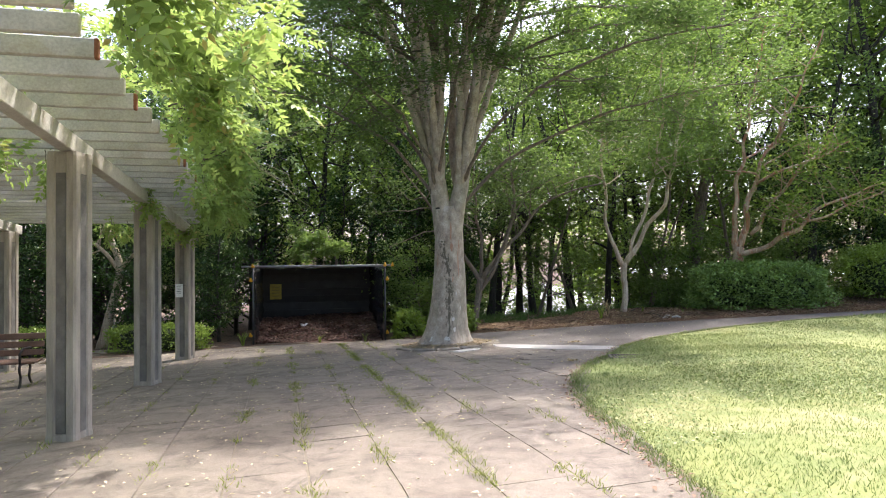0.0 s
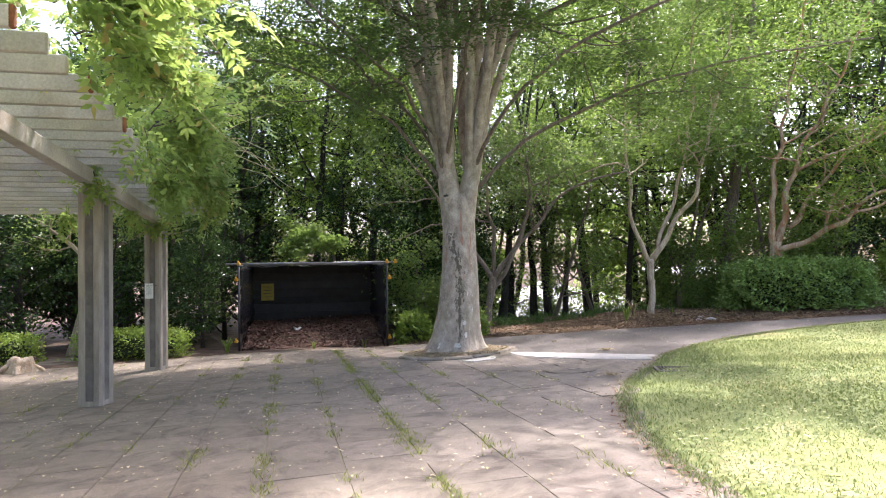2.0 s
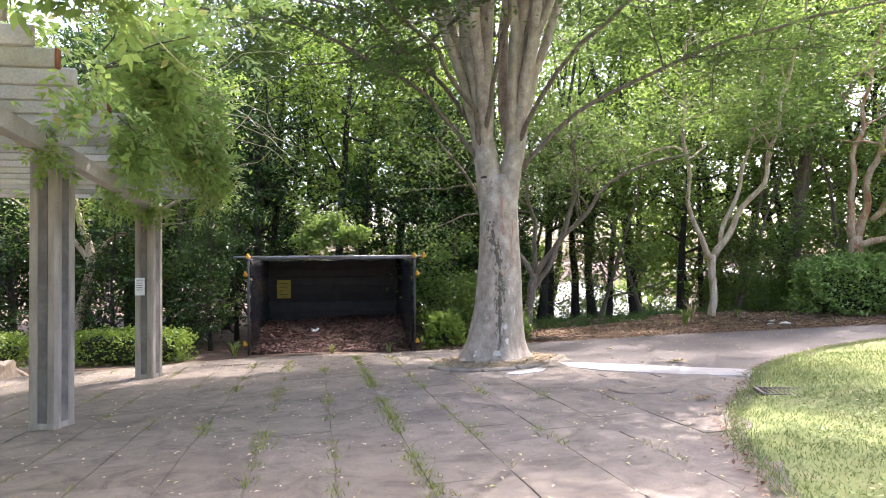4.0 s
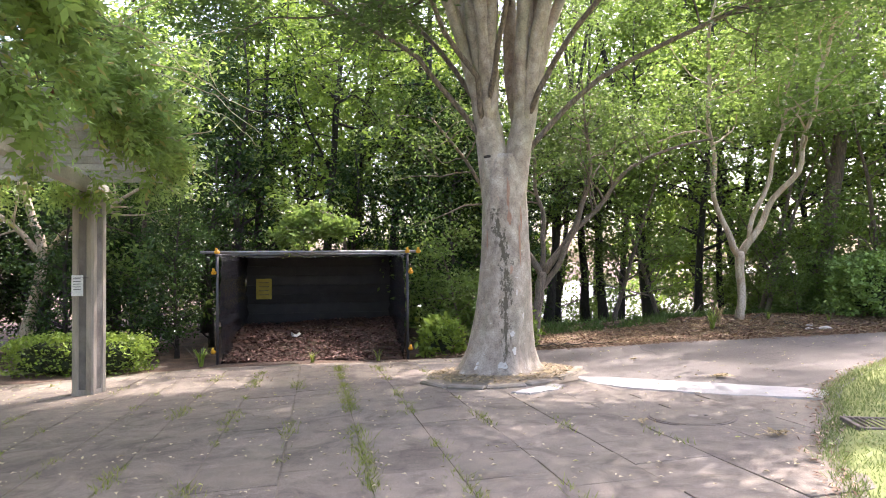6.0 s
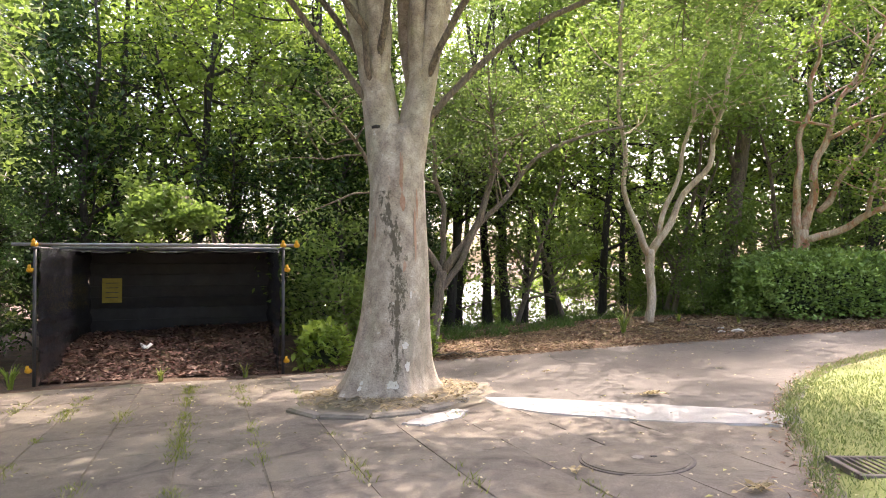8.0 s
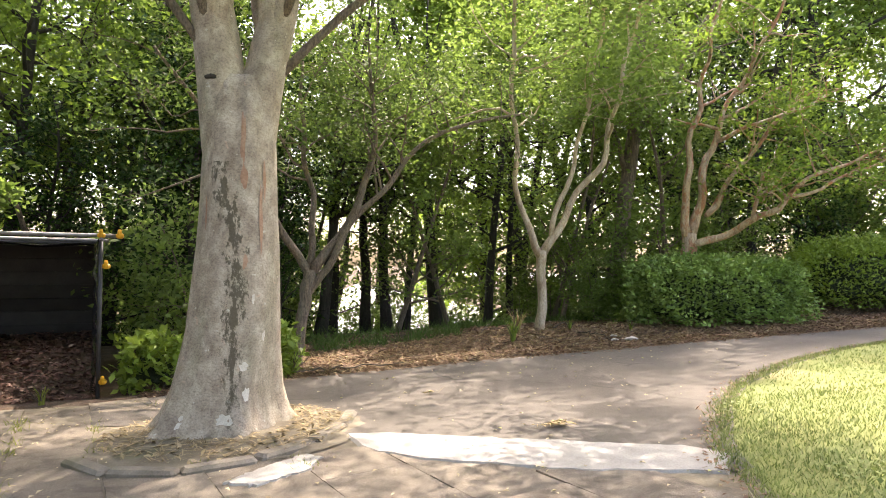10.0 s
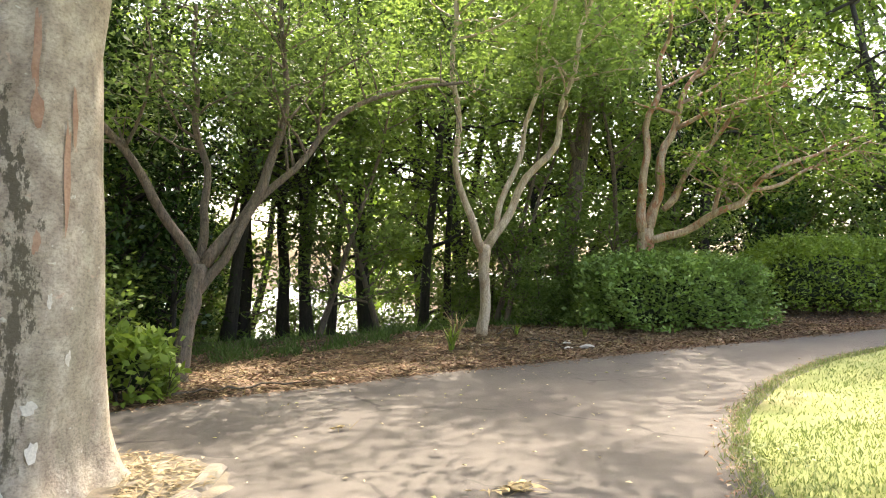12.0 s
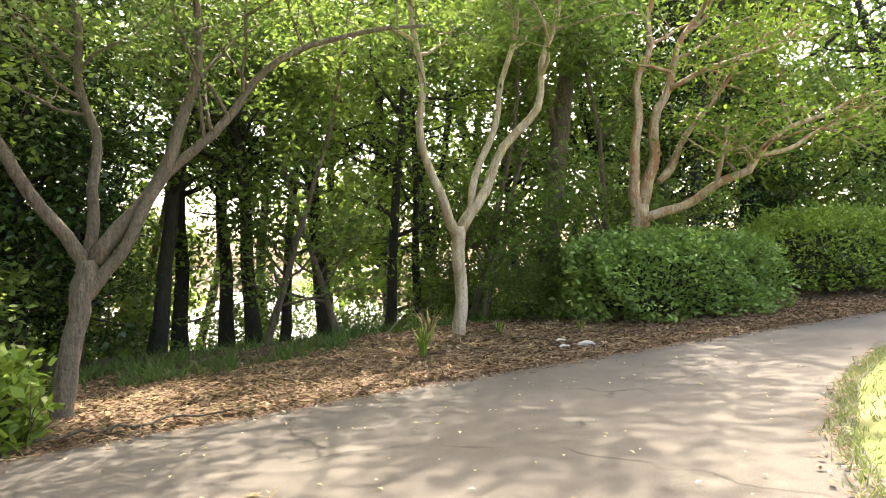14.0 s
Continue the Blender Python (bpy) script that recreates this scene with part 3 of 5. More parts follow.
def zelkova():
    r = np.random.default_rng(21)
    ob = thing("zelkova_tree", (ZX, ZY, 0), "large grey-barked tree with a flared foot and many rising stems", "tree")
    # trunk: lobed rings, wide at the foot, dividing above
    hs = np.concatenate([[-0.35, -0.15, -0.02, 0.08, 0.18, 0.3, 0.45], np.linspace(0.65, 2.72, 16), [2.85, 2.93]])
    V, F, n = [], [], 40
    for h in hs:
        rad = np.interp(h, [-0.35, -0.1, 0.1, 0.3, 0.68, 1.2, 1.75, 2.26, 2.8, 3.05], [0.80, 0.61, 0.48, 0.43, 0.395, 0.36, 0.325, 0.308, 0.27, 0.16])
        cx = np.interp(h, [-0.1, 0.4, 0.8, 1.5, 3.0], [-0.10, -0.045, -0.005, 0.03, 0.04])
        for i in range(n):
            a = 2 * math.pi * i / n
            root = max(0.0, 1 - (h + 0.1) / 0.9)
            lob = 1 + 0.035 * math.sin(3 * a + 0.8) + 0.02 * math.sin(7 * a + h * 2) + root * 0.13 * math.sin(5 * a + 1.1) + root * 0.06 * math.sin(9 * a)
            crease = 1 - 0.22 * smooth01((h - 2.1) / 0.8) * math.exp(-((math.sin(a / 2 + 0.82)) / 0.11) ** 2)
            V.append((cx + rad * lob * crease * math.cos(a), rad * lob * crease * math.sin(a) * 0.95, h))
    for j in range(len(hs) - 1):
        for i in range(n):
            a, b = j * n + i, j * n + (i + 1) % n
            F.append((a, b, b + n, a + n))
    F.append(tuple((len(hs) - 1) * n + i for i in range(n)))
    part("trunk", data_mesh("trunk", V, F, M_TRUNK, True), ob)
    # flakes standing proud of the bark
    pink = plain_material("bare_pink_bark", (0.36, 0.20, 0.13), (0.50, 0.32, 0.22), 9.0, 0.85, 0.5, 60.0)
    pale = plain_material("pale_lichen", (0.60, 0.56, 0.48), (0.76, 0.72, 0.63), 14.0, 0.9, 0.5, 80.0)

    def on_bark(a, h):
        rad = np.interp(h, [-0.35, -0.1, 0.1, 0.3, 0.68, 1.2, 1.75, 2.26, 2.8, 3.05], [0.80, 0.61, 0.48, 0.43, 0.395, 0.36, 0.325, 0.318, 0.33, 0.36])
        cx = np.interp(h, [-0.1, 0.4, 0.8, 1.5, 3.0], [-0.10, -0.045, -0.005, 0.03, 0.04])
        root = max(0.0, 1 - (h + 0.1) / 0.9)
        lob = 1 + 0.035 * math.sin(3 * a + 0.8) + 0.02 * math.sin(7 * a + h * 2) + root * 0.13 * math.sin(5 * a + 1.1) + root * 0.06 * math.sin(9 * a)
        crease = 1 - 0.22 * smooth01((h - 2.1) / 0.8) * math.exp(-((math.sin(a / 2 + 0.82)) / 0.11) ** 2)
        k = rad * lob * crease + 0.006
        return np.array((cx + k * math.cos(a), k * math.sin(a) * 0.95, h))

    def scab(name, a, h, wa, wh, mat, label):
        V, F, m = [on_bark(a, h)], [], 14
        for i in range(m):
            t = 2 * math.pi * i / m
            k = r.uniform(0.6, 1.1)
            V.append(on_bark(a + wa * k * math.cos(t), h + wh * k * math.sin(t)))
        F = [(0, 1 + i, 1 + (i + 1) % m) for i in range(m)]
        part(name, data_mesh(name, V, F, mat, True), ob, label)

    front = -math.pi / 2
    for a, h, wa, wh in ((0.10, 2.38, 0.07, 0.24), (0.14, 2.05, 0.10, 0.12), (0.62, 1.7, 0.08, 0.35), (0.22, 1.36, 0.06, 0.07), (0.74, 2.05, 0.06, 0.2), (-0.85, 1.75, 0.06, 0.16)):
        scab("bare_patch", front + a, h, wa, wh, pink, "reddish patch where bark has flaked off")
    for a, h, wa, wh in ((0.33, 0.52, 0.10, 0.035), (0.40, 0.30, 0.08, 0.06), (0.08, 0.12, 0.14, 0.05), (-0.62, 0.10, 0.05, 0.06), (0.75, 0.75, 0.05, 0.05), (0.45, 1.05, 0.04, 0.05)):
        scab("lichen_patch", front + a, h, wa, wh, pale, "pale lichen patch")
    g = Geo()
    g.tube([(-0.245, -0.165, 2.885), (-0.20, -0.188, 2.892), (-0.155, -0.19, 2.89)], [0.014, 0.022, 0.014], 8)
    part("branch_scar", g.mesh("branch_scar", B_DARK), ob, "small dark scar of a lost branch")
    # two leaders part at the crotch
    def smooth_line(line, m, turns=2):
        k = resample(line, m)
        for _ in range(turns):
            k[1:-1] = (k[:-2] + 2 * k[1:-1] + k[2:]) / 4
        return k

    for line in ([(-0.01, 0, 1.9, 0.20), (-0.06, 0, 2.3, 0.22), (-0.10, 0, 2.66, 0.205), (-0.135, 0, 3.03, 0.195), (-0.19, 0.0, 3.41, 0.19), (-0.27, 0.02, 3.85, 0.155), (-0.40, 0.05, 4.6, 0.115), (-0.55, 0.05, 5.8, 0.085), (-0.8, 0.1, 8.8, 0.03)],
                 [(0.07, 0, 1.9, 0.20), (0.12, 0, 2.3, 0.21), (0.165, -0.01, 2.66, 0.19), (0.225, -0.02, 3.03, 0.172), (0.325, -0.02, 3.41, 0.163), (0.39, -0.02, 3.85, 0.145), (0.50, 0, 4.6, 0.115), (0.66, 0, 5.8, 0.085), (1.0, 0.1, 8.8, 0.03)]):
        k = smooth_line(line, 30)
        geo = Geo()
        geo.tube(k[:, :3], k[:, 3], 20, wobble=0.035, seed=int(line[1][0] * 100) + 50)
        part("leader", geo.mesh("leader", M_ZELK), ob)
    # stems, rising close together
    tips, fine = [], Geo()
    stems = [(-0.20, -0.10, -0.70, -0.2, 0.17), (0.20, -0.10, 0.45, -0.25, 0.18), (-0.08, 0.02, -0.22, 0.1, 0.15), (0.32, 0.05, 0.95, 0.1, 0.16), (-0.28, 0.12, -1.1, 0.4, 0.15),
             (0.10, 0.2, 0.2, 0.9, 0.15), (0.22, -0.14, 0.22, -0.7, 0.13), (-0.17, -0.15, -0.38, -0.9, 0.14), (0.34, -0.15, 0.75, -0.9, 0.13), (-0.32, -0.05, -1.4, -0.5, 0.12),
             (0.38, 0.1, 1.4, 0.5, 0.12), (-0.05, 0.3, -0.6, 1.6, 0.12), (0.25, 0.25, 0.8, 1.5, 0.11), (-0.10, -0.18, 0.05, -0.55, 0.11), (0.28, -0.05, 1.2, -0.4, 0.11)]
    for x0, y0, x1, y1, w in stems:
        top = r.uniform(10.5, 13.5)
        k = (top - 2.5) / 6.0
        lx = -0.17 if x0 < 0.05 else 0.29
        line = smooth_line([(lx, y0 * 0.4, 3.1), (lx + (x0 - lx) * 0.7, y0 * 0.8, 3.6), (x0 * 1.1 + x1 * 0.10, y0 + y1 * 0.1, 4.2), (x0 + x1 * 0.32, y0 + y1 * 0.33, 5.1), (x0 + x1 * 0.8, y0 + y1 * 0.8, 7.0), (x0 + x1 * k * 1.6, y0 + y1 * k * 1.6, top)], 20)
        line[3:-1, :2] += r.normal(size=(16, 2)) * 0.03
        geo = Geo()
        geo.tube(line, np.interp(np.linspace(0, 1, 20), [0, 0.1, 0.5, 1], [w * 0.5, w * 0.66, w * 0.45, 0.02]), 9, wobble=0.06)
        part("stem", geo.mesh("stem", M_ZELK), ob)
        branch_out(r, fine, line, (w * 0.5, 0.03), 8, 2.9, tips, 0.88, 0.12, 2, 0.3, 5, 0.45)
    # lower limbs that can be told apart
    low = ([(0.24, 0.0, 2.85), (0.45, -0.05, 3.12), (0.93, -0.1, 3.66), (1.9, -0.2, 4.33), (3.2, -0.4, 4.8), (5.4, -0.8, 5.3), (7.2, -1.2, 5.4)],
           [(-0.16, 0, 3.0), (-0.42, -0.05, 3.4), (-1.0, -0.2, 4.07), (-1.45, -0.35, 4.48), (-2.2, -0.6, 4.9), (-3.6, -1.0, 5.3), (-5.0, -1.3, 5.4)],
           [(-0.19, -0.02, 3.2), (-0.5, -0.5, 4.2), (-1.3, -1.2, 5.1), (-2.4, -2.2, 5.9), (-3.6, -3.2, 6.2)],
           [(0.33, -0.04, 3.35), (0.7, -0.7, 4.3), (1.8, -1.8, 5.1), (3.4, -2.8, 5.6), (5.6, -3.6, 5.7)],
           [(-0.2, -0.05, 3.5), (0.1, -1.2, 5.0), (0.4, -2.4, 5.9), (0.5, -3.7, 6.4)],
           [(-0.22, 0.02, 3.5), (-0.9, 0.3, 4.6), (-2.0, 0.5, 5.7), (-3.6, 0.6, 6.3), (-5.2, 0.7, 6.4)])
    high = []
    for i in range(15):
        a = 2 * math.pi * (i + 0.3 * r.normal()) / 15
        c, sn = math.cos(a), math.sin(a)
        z, reach = r.uniform(4.6, 6.6), r.uniform(5.0, 7.2) * (1 - 0.35 * max(0.0, -sn))
        high.append([(0.06 + 0.35 * c, 0.35 * sn, z), (0.06 + 1.0 * c, 1.0 * sn, z + 0.9), (0.06 + reach * 0.45 * c, reach * 0.45 * sn, z + 1.6), (0.06 + reach * 0.75 * c, reach * 0.75 * sn, z + 1.9), (0.06 + reach * c, reach * sn, z + 1.7)])
    for line, w, n in [(l, 0.042, 14) for l in low] + [(l, 0.05, 11) for l in high]:
        line = smooth_line(line, 16)
        line[2:-1] += r.normal(size=(13, 3)) * 0.03
        geo = Geo()
        geo.tube(line, np.linspace(w, 0.014, 16), 7)
        part("limb", geo.mesh("limb", B_BROWN), ob)
        branch_out(r, fine, line, (0.045, 0.016), n, 1.9, tips, 0.85, 0.0, 2, 0.28, 4, 0.65)
    tagged(part("twigwork", fine.mesh("twigwork", B_TWIG), ob), kind="stuff")
    tips = np.array(tips)
    part("crown", poly_mesh("crown", crown_leaves(r, tips, 20, 0.46, 0.095, 0.75, 0.22), 4, L_ZELK), ob)
    return ob


zelkova()


# ---- kerb, repair mortar, covers ----
def kerb_stone(a, b, w=0.13, h=0.06):
    a, b = np.array(a), np.array(b)
    c = (a + b) / 2
    ang = math.atan2(b[1] - a[1], b[0] - a[0])
    z = float(level(*c))
    g = Geo()
    g.box(pose(0, 0, 0, 0, 0, 0), float(np.linalg.norm(b - a)) - 0.012, w, h + 0.14, 0.022)
    ob = new("kerb_stone", g.mesh("kerb_stone", M_KERB, False))
    ob.matrix_world = pose(c[0], c[1], z + h / 2 - 0.07 - 0.02, rng.normal() * 1.0, rng.normal() * 1.2, math.degrees(ang))
    return tagged(ob, "worn concrete kerb stone round the tree's foot", "kerb", "kerb round the tree")


KERB = [(-0.95, 13.52), (-0.62, 13.12), (-0.16, 12.95), (0.32, 13.08), (0.72, 13.45), (1.0, 13.9), (1.14, 14.4)]
for a, b in zip(KERB, KERB[1:]):
    kerb_stone(a, b)


def tree_pit():
    r = np.random.default_rng(17)
    V, F, n, k = [], [], 40, 9
    for j in range(k):
        for i in range(n):
            a, d = 2 * math.pi * i / n, 0.35 + 0.78 * j / (k - 1)
            x, y = ZX + 0.02 + d * math.cos(a), ZY - 0.12 + d * math.sin(a)
            V.append((x, y, float(level(x, y)) + 0.045 * (1 - (j / (k - 1)) ** 2) - 0.004 + 0.008 * r.normal()))
    for j in range(k - 1):
        for i in range(n):
            a, b = j * n + i, j * n + (i + 1) % n
            F.append((a, a + n, b + n, b))
    tagged(new("tree_pit", data_mesh("tree_pit", V, F, M_BED, True)), "bare earth at the great tree's foot", "soil", kind="structure")
    m = 1900
    a, d = r.uniform(0, 2 * math.pi, m), r.uniform(0.5, 1.0, m)
    x, y = ZX + d * np.cos(a), ZY - 0.12 + d * np.sin(a)
    p = np.column_stack([x, y, level(x, y) + 0.045 * (1 - d * d * 0.7) + r.uniform(0, 0.03, m)])
    v = np.concatenate([leaf_quads(p[:1300], 0.16, r, 0.9, 0.06, 0.3), leaf_quads(p[1300:], 0.06, r, 0.8, 0.5, 0.5)])
    tagged(new("dry_straw", poly_mesh("dry_straw", v, 4, L_PIT)), "dry straw and leaves round the tree's foot", "straw", kind="stuff")


tree_pit()


def flat_slab(name, pts, mat, up, thick, label, category, kind="", jitter=0.012, seed=1):
    """A thin poured patch: an outline with ragged edges, lying on the ground."""
    r = np.random.default_rng(seed)
    p = resample(list(pts) + [pts[0]], 60)[:-1] + r.normal(size=(59, 2)) * jitter
    c = p.mean(0)
    V = [(c[0], c[1], float(level(*c)) + up)]
    for s, dz in ((0.5, 0), (0.97, 0), (1.0, -thick)):
        for q in p:
            x, y = c + (q - c) * s
            V.append((x, y, float(level(x, y)) + up + dz))
    n = len(p)
    F = [(0, 1 + i, 1 + (i + 1) % n) for i in range(n)]
    for j in range(2):
        for i in range(n):
            a, b = 1 + j * n + i, 1 + j * n + (i + 1) % n
            F.append((a, a + n, b + n, b))
    me = data_mesh(name, V, F, mat, False)
    return tagged(new(name, me), label, category, kind=kind)


flat_slab("mortar_patch", [(0.98, 13.62), (1.25, 13.55), (2.3, 12.86), (3.2, 12.28), (3.33, 12.02), (3.05, 11.70), (2.2, 12.08), (1.35, 12.72), (1.05, 13.1)], M_PATCH, 0.012, 0.03, "strip of pale repair mortar across the path", "repair patch")
flat_slab("mortar_patch", [(0.12, 12.62), (0.35, 12.86), (0.66, 13.12), (0.74, 12.98), (0.64, 12.70), (0.30, 12.47)], M_PATCH, 0.014, 0.03, "wedge of pale repair mortar beside the kerb", "repair patch", seed=5)


def manhole_cover(x, y):
    ob = thing("manhole_cover", (x, y, float(level(x, y)) + 0.002), "round iron manhole cover set flush in the paving", "manhole cover")
    for name, r0, r1, h, mat in (("frame", 0.360, 0.376, 0.003, M_GRATE), ("lid", 0.0, 0.354, 0.003, M_SLAB), ("keyhole", 0.0, 0.025, 0.006, M_IRON), ("nameplate", 0.0, 0.045, 0.006, M_MANHOLE)):
        bm = bmesh.new()
        dx = {"keyhole": 0.13, "nameplate": 0.02}.get(name, 0)
        if r0:
            vs = [[bm.verts.new((k * math.cos(2 * math.pi * i / 40), k * math.sin(2 * math.pi * i / 40), z)) for i in range(40)] for k, z in ((r0, -0.02), (r0, h), (r1, h), (r1, -0.02))]
            for u, v in zip(vs, vs[1:]):
                for i in range(40):
                    bm.faces.new((u[i], u[(i + 1) % 40], v[(i + 1) % 40], v[i]))
        else:
            bmesh.ops.create_cone(bm, cap_ends=True, segments=40, radius1=r1, radius2=r1 - 0.004, depth=0.03, matrix=Matrix.Translation((dx, 0.02, h - 0.015)))
        me = bpy.data.meshes.new(name)
        bm.to_mesh(me)
        bm.free()
        me.materials.append(mat)
        part(name, me, ob)
    ob.rotation_euler = (radians(-1.6), radians(-2.0), 0)


manhole_cover(1.62, 11.12)


def drain_grate(x, y):
    ob = thing("drain_grate", (x, y, float(level(x, y)) + 0.014), "rusty iron drain grate sunk at the lawn's edge", "drain grate")
    ob.rotation_euler = (0, 0, radians(-8))
    for i in range(15):
        g = Geo()
        g.box(pose(-0.33 + i * 0.047, 0, 0), 0.014, 0.34, 0.03, 0.003)
        part("bar", g.mesh("bar", M_GRATE, False), ob)
    for s in (-1, 1):
        g = Geo()
        g.box(pose(0, s * 0.18, 0), 0.74, 0.03, 0.04, 0.004)
        part("rim", g.mesh("rim", M_GRATE, False), ob)
        g = Geo()
        g.box(pose(s * 0.355, 0, 0), 0.03, 0.33, 0.04, 0.004)
        part("rim", g.mesh("rim", M_GRATE, False), ob)


drain_grate(3.02, 10.5)


# ---- pergola with wisteria ----
PU = np.array([-0.2305, 0.9731])
PV = np.array([0.9731, 0.2305])
PA = np.array([-3.68, 6.45])
PTURN = math.degrees(math.atan2(PV[1], PV[0]))


def on_pergola(s, w):
    return PA + PU * s + PV * w


def roof_z(s):
    return 2.85 - 0.0545 * s


def pillar_outline(a, g, d):
    """A square with a shallow groove down each face and cut corners."""
    h, c = a / 2, 0.02
    one = [(-h + c, -h), (-g, -h), (-g + 0.015, -h + d), (g - 0.015, -h + d), (g, -h), (h - c, -h)]
    out = []
    for k in range(4):
        co, si = [(1, 0), (0, 1), (-1, 0), (0, -1)][k]
        out += [(x * co - y * si, x * si + y * co) for x, y in one]
    return out


def pergola():
    ob = thing("pergola", (PA[0], PA[1], 0), "concrete-pillared pergola with a white slatted roof overgrown by wisteria", "pergola")
    o = np.array([PA[0], PA[1], 0.0])
    for s, w in ((-3.6, 0), (0, 0), (3.68, 0), (7.40, 0), (-3.6, -3.3), (0, -3.3), (3.68, -3.3), (7.40, -3.3)):
        p = on_pergola(s, w)
        z0, z1 = float(level(*p)) - 0.08, roof_z(s) - 0.02
        ring = pillar_outline(0.30, 0.065, 0.016)
        n = len(ring)
        V, F = [], []
        t = radians(-3)
        for z, k in ((z0, 1.04), (z0 + 0.12, 1.03), (z0 + 0.15, 1), ((z0 + z1) / 2, 1), (z1 - 0.04, 1), (z1, 0.95)):
            for x, y in ring:
                V.append((p[0] - o[0] + k * (x * math.cos(t) - y * math.sin(t)), p[1] - o[1] + k * (x * math.sin(t) + y * math.cos(t)), z))
        for j in range(5):
            for i in range(n):
                a, b = j * n + i, j * n + (i + 1) % n
                F.append((a, b, b + n, a + n))
        F.append(tuple(5 * n + i for i in range(n)))
        pil = part("pillar", data_mesh("pillar", V, F, M_CONCRETE), ob, "weathered concrete pillar with dark inset panels")
        for k in range(4):
            g = Geo()
            g.box(pose(p[0] - o[0], p[1] - o[1], (z0 + z1) / 2 - 0.03, 0, 0, -3 + 90 * k) @ pose(0, -0.137, 0), 0.10, 0.008, z1 - z0 - 0.36, 0.002)
            part("inset_panel", g.mesh("inset_panel", M_AGG, False), pil, "dark exposed-aggregate panel")

    def beam(name, s0, s1, w0, w1, dz, wide, tall, mat):
        a, b = on_pergola(s0, w0), on_pergola(s1, w1)
        A, B = Vector((*(a - PA), roof_z(s0) + dz)), Vector((*(b - PA), roof_z(s1) + dz))
        q = (B - A).to_track_quat("X", "Z").to_matrix().to_4x4()
        g = Geo()
        g.box(Matrix.Translation((A + B) / 2) @ q, (B - A).length, wide, tall, 0.008)
        return part(name, g.mesh(name, mat, False), ob)

    for w in (0, -3.3):
        beam("beam", -6.0, 8.0, w, w, 0.07, 0.13, 0.18, M_WHITE)
    for i in range(34):
        s = -5.9 + i * 0.41
        e = rng.uniform(-0.05, 0.05)
        beam("slat", s, s, 0.86 + e, -4.1, 0.235, 0.055, 0.14, M_WHITE)
        if i % 3 == 0:
            beam("rust_end", s, s, 0.868 + e, 0.835 + e, 0.235, 0.058, 0.143, M_RUST)
    for w in (-0.9, -1.8, -2.6):
        beam("batten", -5.9, 7.6, w, w, 0.33, 0.05, 0.05, M_WHITE)
    return ob


pergola()


def notice(s, w, z):
    p = on_pergola(s, w) - np.array([0.03, 0.17])
    ob = thing("notice", (p[0], p[1], z), "small white notice tied to a concrete pillar", "notice")
    ob.rotation_euler = (0, 0, radians(PTURN))
    g = Geo()
    g.box(pose(-0.02, -0.012, 0), 0.14, 0.008, 0.27, 0.003)
    part("sheet", g.mesh("sheet", M_PAPER, False), ob)
    for i in range(5):
        g = Geo()
        g.box(pose(-0.025, -0.018, 0.09 - i * 0.035), 0.09, 0.003, 0.008, 0.001)
        part("line_of_writing", g.mesh("line_of_writing", M_INK, False), ob)
    g = Geo()
    g.tube([(-0.16, 0.02, 0.1), (-0.05, -0.014, 0.105), (0.1, -0.014, 0.1), (0.18, 0.02, 0.09)], 0.004, 4)
    part("string", g.mesh("string", M_IRON), ob)


notice(7.40, 0, 1.20)


def pinnate(r, origins, dirs, length, pairs=6):
    """Feather leaves: paired leaflets along a drooping midrib."""
    n = len(origins)
    dirs = unit(dirs)
    up = np.tile([0, 0, 1.0], (n, 1)) + r.normal(size=(n, 3)) * 0.35
    side = unit(np.cross(dirs, up))
    nrm = np.cross(side, dirs)
    L = length * r.uniform(0.7, 1.25, n)
    out = []
    for k in range(pairs):
        u = 0.25 + 0.75 * k / (pairs - 1)
        p = origins + dirs * (L * u)[:, None] + np.array([0, 0, -1.0]) * (L * 0.2 * u * u)[:, None]
        for s in (-1, 1):
            d = unit(side * s * 0.9 + dirs * 0.45 + np.array([0, 0, -0.2]) + r.normal(size=(n, 3)) * 0.28)
            l = (L * 0.36 * (1 - 0.3 * abs(u - 0.6)))[:, None]
            w = unit(np.cross(d, nrm)) * l * 0.22
            m = p + d * l * 0.45 + nrm * l * 0.03
            out.append(np.stack([p, m + w, p + d * l, m - w], 1))
    p = origins + dirs * L[:, None] + np.array([0, 0, -1.0]) * (L * 0.2)[:, None]
    l = (L * 0.3)[:, None]
    m = p + dirs * l * 0.45
    out.append(np.stack([p, m + side * l * 0.19, p + dirs * l - np.array([0, 0, 0.3]) * l, m - side * l * 0.19], 1))
    return np.concatenate(out)


